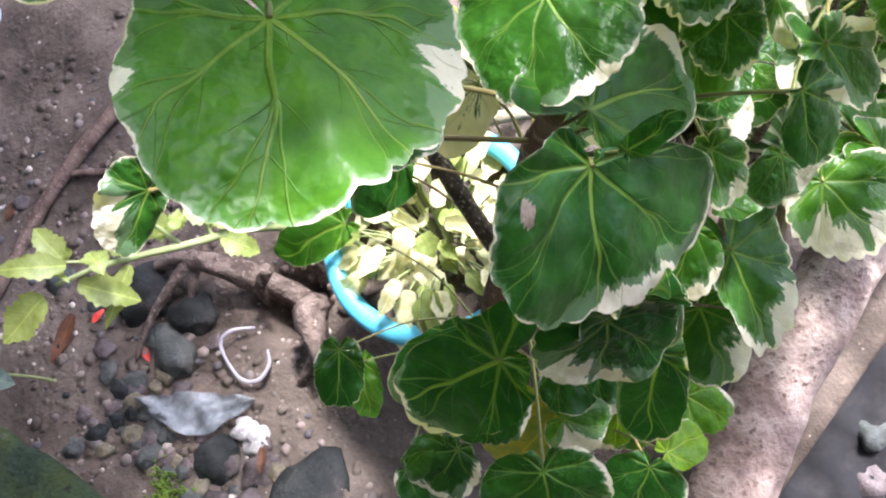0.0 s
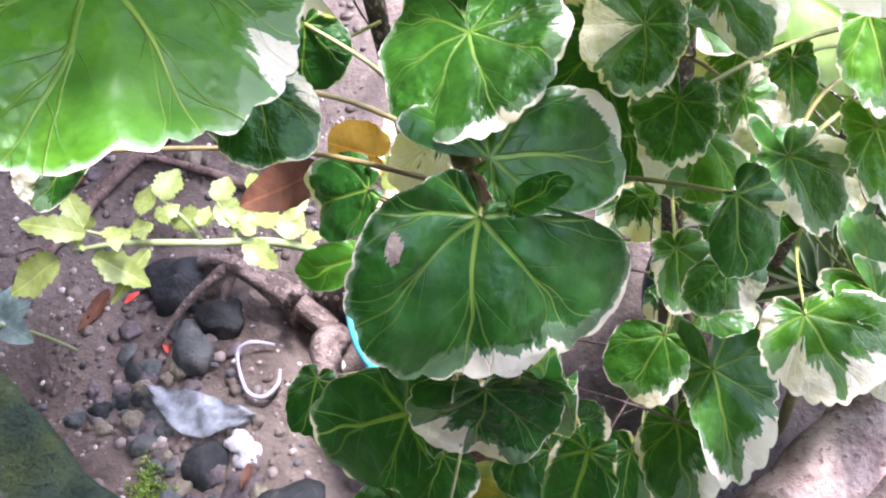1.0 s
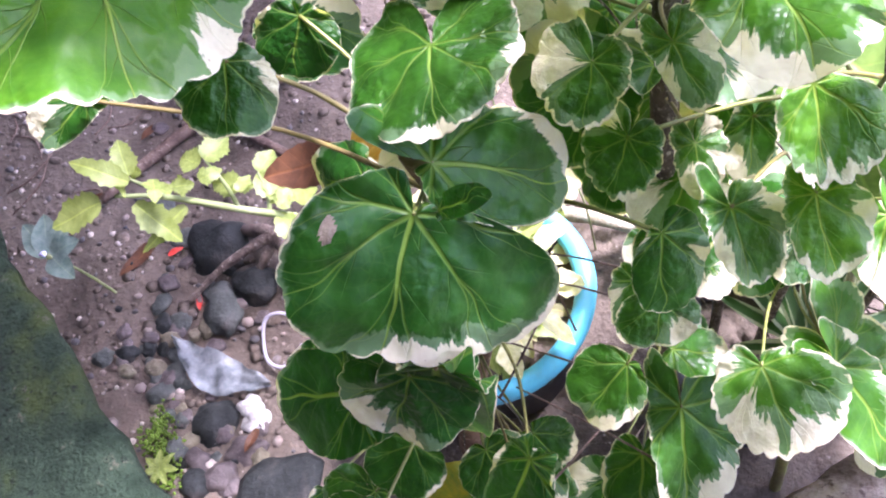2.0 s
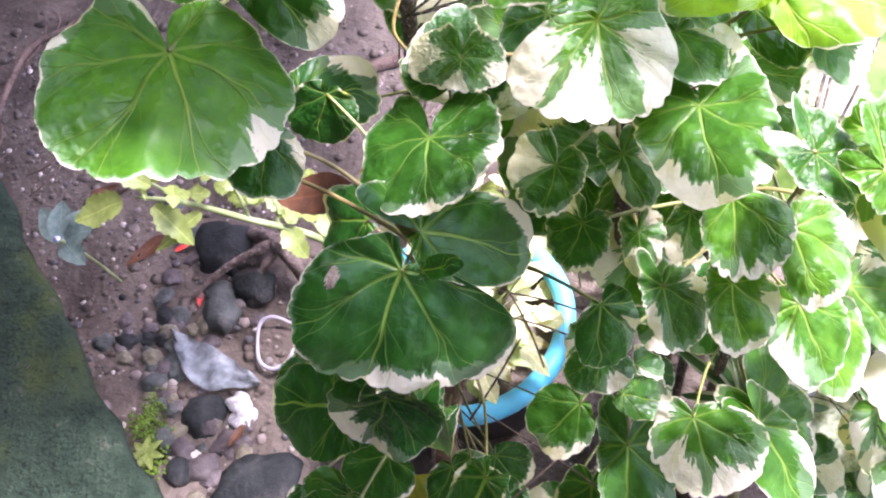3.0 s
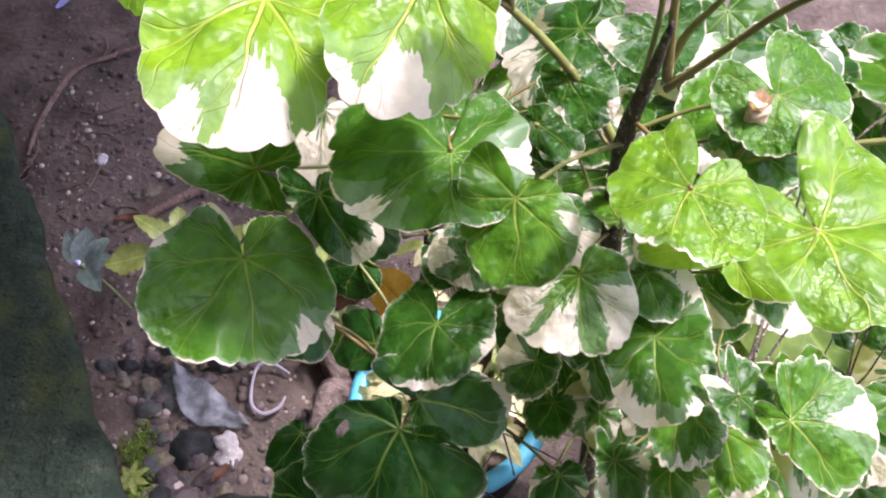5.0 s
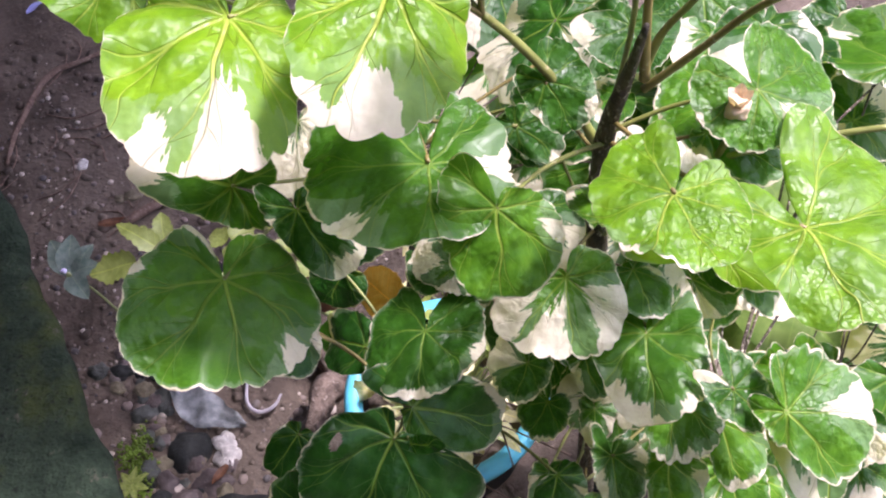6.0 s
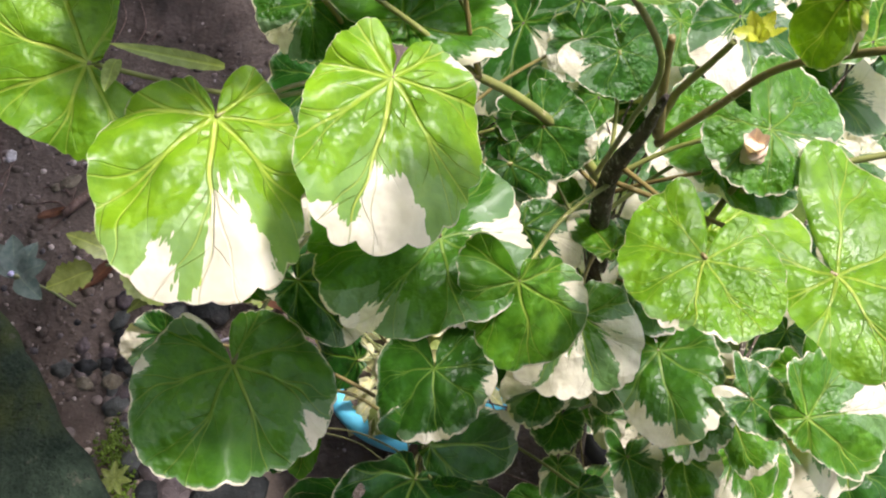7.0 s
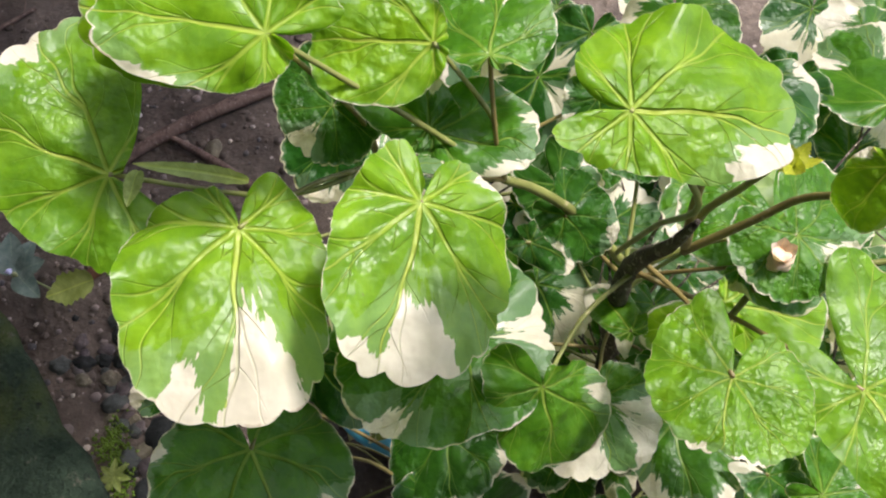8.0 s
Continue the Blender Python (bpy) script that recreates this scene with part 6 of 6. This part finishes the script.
for k, (x, y) in enumerate(((-0.985, 0.583), (-0.972, 0.578))):
    ob = part("flower", boulder(bmesh.new(), (x, y, 0.20), (0.006, 0.005, 0.004), k, 0.6, 2), plastic("lilac_petal", (0.55, 0.52, 0.75), (0.7, 0.68, 0.85), 0.6) if not k else herb.children[-1].data.materials[0], herb, "tiny lilac flower")

sprig = thing("green_sprig", "small bright green sprig growing between pebbles", "weed")
for k in range(7):
    a = k * 0.9
    foot = on_soil(-0.762, 0.272, 0.03)
    ob = part("leaf", slim(bmesh.new(), 0.034, 0.014, 60 + k, 0.2, 0.15), LIME, sprig)
    ob.matrix_world = facing(foot, (foot[0] + 0.03 * math.cos(a), foot[1] + 0.03 * math.sin(a), foot[2] + 0.006), (0, 0, 1))
part("stem", tube(bmesh.new(), [on_soil(-0.76, 0.275, -0.01), on_soil(-0.762, 0.272, 0.03)], [0.002, 0.002], 6), LIME_STEM, sprig)


def moss_tuft(x, y, n, seed):
    bm, r = bmesh.new(), random.Random(seed)
    for k in range(n):
        px, py = x + r.gauss(0, 0.012), y + r.gauss(0, 0.02)
        boulder(bm, (px, py, ground_height(px, py) + 0.01 + 0.012 * r.random()), (0.0028, 0.0028, 0.0035), k + seed, 0.6, 1)
    tagged(finish("moss", bm, MOSS), "cushion of bright green moss on the slab's flank", "moss", kind="stuff")


MOSS = tinted_stone("bright_moss", (0.10, 0.17, 0.015))
moss_tuft(-0.80, 0.34, 200, 1)
moss_tuft(-0.775, 0.31, 150, 2)
moss_tuft(-0.745, 0.26, 90, 3)

spider = thing("spider_plant", "striped strap-leaved plant below the shrub", "plant")
CROWN_AT = Vector((0.182, 0.256, 0.7))
part("stem", tube(bmesh.new(), [(CROWN_AT.x + 0.02, CROWN_AT.y + 0.06, -0.02), (CROWN_AT.x + 0.01, CROWN_AT.y + 0.02, 0.35), CROWN_AT], [0.008, 0.007, 0.006], 9), PETIOLE, spider)
for k, tip in enumerate(((0.123, 0.288, 0.72), (0.139, 0.292, 0.74), (0.156, 0.293, 0.76), (0.167, 0.264, 0.79), (0.179, 0.286, 0.78), (0.189, 0.263, 0.8), (0.205, 0.29, 0.77), (0.231, 0.299, 0.74), (0.253, 0.288, 0.7), (0.255, 0.275, 0.66), (0.129, 0.262, 0.68), (0.224, 0.248, 0.66))):
    tip = CROWN_AT + (Vector(tip) - CROWN_AT) * 1.15
    ob = part("leaf", slim(bmesh.new(), (tip - CROWN_AT).length, 0.0125, 640 + k, 0.22), BANDED, spider)
    ob.matrix_world = facing(CROWN_AT, tip, (0.2, -0.4, 1))


def broad_plant(name, label, foot, blades, skin, shape=0.25):
    ob = thing(name, label, "plant")
    for k, (at, tip, w) in enumerate(blades):
        far = (Vector(tip) - Vector(at)).length
        b = part("leaf", blade(bmesh.new(), far, (w / 2, w / 2), (far * shape, far * shape), 400 + k + int(foot[0] * 50), lobes=0.01, rim_teeth=0.006, angles=64, rings=7, notch=False, point=0.1), skin, ob)
        b.matrix_world = facing(at, tip, (-0.1, -0.5, 1))
        part("petiole", tube(bmesh.new(), [foot, Vector(foot).lerp(Vector(at), 0.6) + Vector((0, 0, 0.03)), at], [0.005, 0.004, 0.003], 7), LIME_STEM, ob)
    return ob


broad_plant("broad_leaved_plant", "plant with large smooth yellow-green leaves behind the shrub", (0.32, 0.62, 0.0), (
    ((0.20, 0.56, 0.70), (0.31, 0.45, 0.68), 0.13),
    ((0.22, 0.66, 0.70), (0.36, 0.66, 0.70), 0.14),
    ((0.20, 0.58, 0.62), (0.26, 0.48, 0.56), 0.12),
    ((0.30, 0.55, 0.66), (0.40, 0.46, 0.60), 0.13),
    ((0.30, 0.70, 0.62), (0.27, 0.84, 0.58), 0.13),
    ((0.26, 0.50, 0.52), (0.34, 0.40, 0.46), 0.11),
), BROAD_LEAF)
broad_plant("mottled_plant", "low plant with white-mottled green leaves on the soil", (0.40, 0.48, 0.0), (
    ((0.385, 0.44, 0.40), (0.27, 0.32, 0.39), 0.11),
    ((0.42, 0.46, 0.36), (0.50, 0.36, 0.33), 0.10),
), MOTTLED)
broad_plant("dark_leaved_weed", "weed with pointed dark green leaves on the soil", (0.50, 1.10, 0.0), tuple(
    ((0.50 + 0.04 * math.cos(a), 1.10 + 0.04 * math.sin(a), 0.26 + 0.03 * math.sin(3 * a)), (0.50 + 0.15 * math.cos(a), 1.10 + 0.15 * math.sin(a), 0.24), 0.05) for a in [0.7 * k for k in range(9)]), DARK_LEAF)


# ---- beyond the view: unseen walls, roofs and a tree added to shade the soil ----
def box(bm, low, high):
    bmesh.ops.create_cube(bm, size=1.0, matrix=Matrix.Translation([(p + q) / 2 for p, q in zip(low, high)]) @ Matrix.Diagonal([q - p for p, q in zip(low, high)] + [1]))
    return bm


# unseen wall and slab, added to keep sky off the bare soil
tagged(finish("wall_west", box(bmesh.new(), (-2.75, -4.0, -0.1), (-2.55, 6.0, 3.0)), tinted_stone("unseen_wall_coat", (0.13, 0.125, 0.11)), smooth=False), "plain unseen wall added to block sky on the left", "wall", kind="structure")
tagged(finish("eave", box(bmesh.new(), (-2.75, -4.0, 3.0), (-0.70, 6.0, 3.12)), tinted_stone("unseen_roof_board", (0.22, 0.20, 0.18)), smooth=False), "plain unseen slab added to shade the bare soil", "eave", kind="structure")


# unseen wall and roof slab, added to darken fill and reflections from behind
tagged(finish("wall_south", box(bmesh.new(), (-2.55, -2.4, -0.1), (4.0, -2.2, 3.0)), bpy.data.materials["unseen_wall_coat"], smooth=False), "plain unseen wall added to darken reflections from the south", "wall", kind="structure")
tagged(finish("porch_roof", box(bmesh.new(), (-0.70, -2.4, 3.0), (4.0, -0.45, 3.12)), bpy.data.materials["unseen_roof_board"], smooth=False), "plain unseen roof slab added to block the southern sky", "roof", kind="structure")


# unseen wall, added so leaves reflect less bright low sky
tagged(finish("wall_north", box(bmesh.new(), (-2.55, 5.0, -0.1), (4.0, 5.2, 3.4)), bpy.data.materials["unseen_wall_coat"], smooth=False), "plain unseen wall added to block the low northern sky", "wall", kind="structure")


# added out of view; its crown is placed to shade soil and slab
def shade_tree():
    tree = thing("shade_tree", "leafy unseen tree added to shade the bare soil", "tree")
    part("trunk", tube(bmesh.new(), [(1.2, 4.2, -0.05), (1.15, 4.1, 1.2), (0.8, 3.3, 2.3), (0.1, 2.4, 2.9)], [0.13, 0.11, 0.08, 0.04], 14, 0.2), ROOT, tree)
    part("branch", tube(bmesh.new(), [(1.06, 3.85, 1.9), (0.2, 3.1, 2.5), (-0.9, 2.3, 2.95)], [0.06, 0.045, 0.02], 10, 0.2), ROOT, tree)
    bm, r = bmesh.new(), random.Random(3)
    for k in range(6500):
        d = Vector((r.gauss(0, 1), r.gauss(0, 1), r.gauss(0, 0.6))).normalized() * r.random() ** 0.4
        p = Vector((-0.50, 1.92, 2.9)) + Vector((d.x * 1.58, d.y * 1.05, d.z * 0.42))
        u = Vector((r.gauss(0, 1), r.gauss(0, 1), r.gauss(0, 0.5))).normalized() * r.uniform(0.05, 0.09)
        v = u.cross(Vector((r.gauss(0, 1), r.gauss(0, 1), r.gauss(0, 1)))).normalized() * 0.035
        bm.faces.new([bm.verts.new(q) for q in (p - u, p - 0.3 * u + v, p + 0.5 * u + 0.8 * v, p + u, p + 0.5 * u - 0.8 * v, p - 0.3 * u - v)])
    tagged(part("crown", bm, CROWN, tree, smooth=False), kind="stuff")


CROWN = tinted_stone("crown_leaf", (0.05, 0.10, 0.03))
shade_tree()
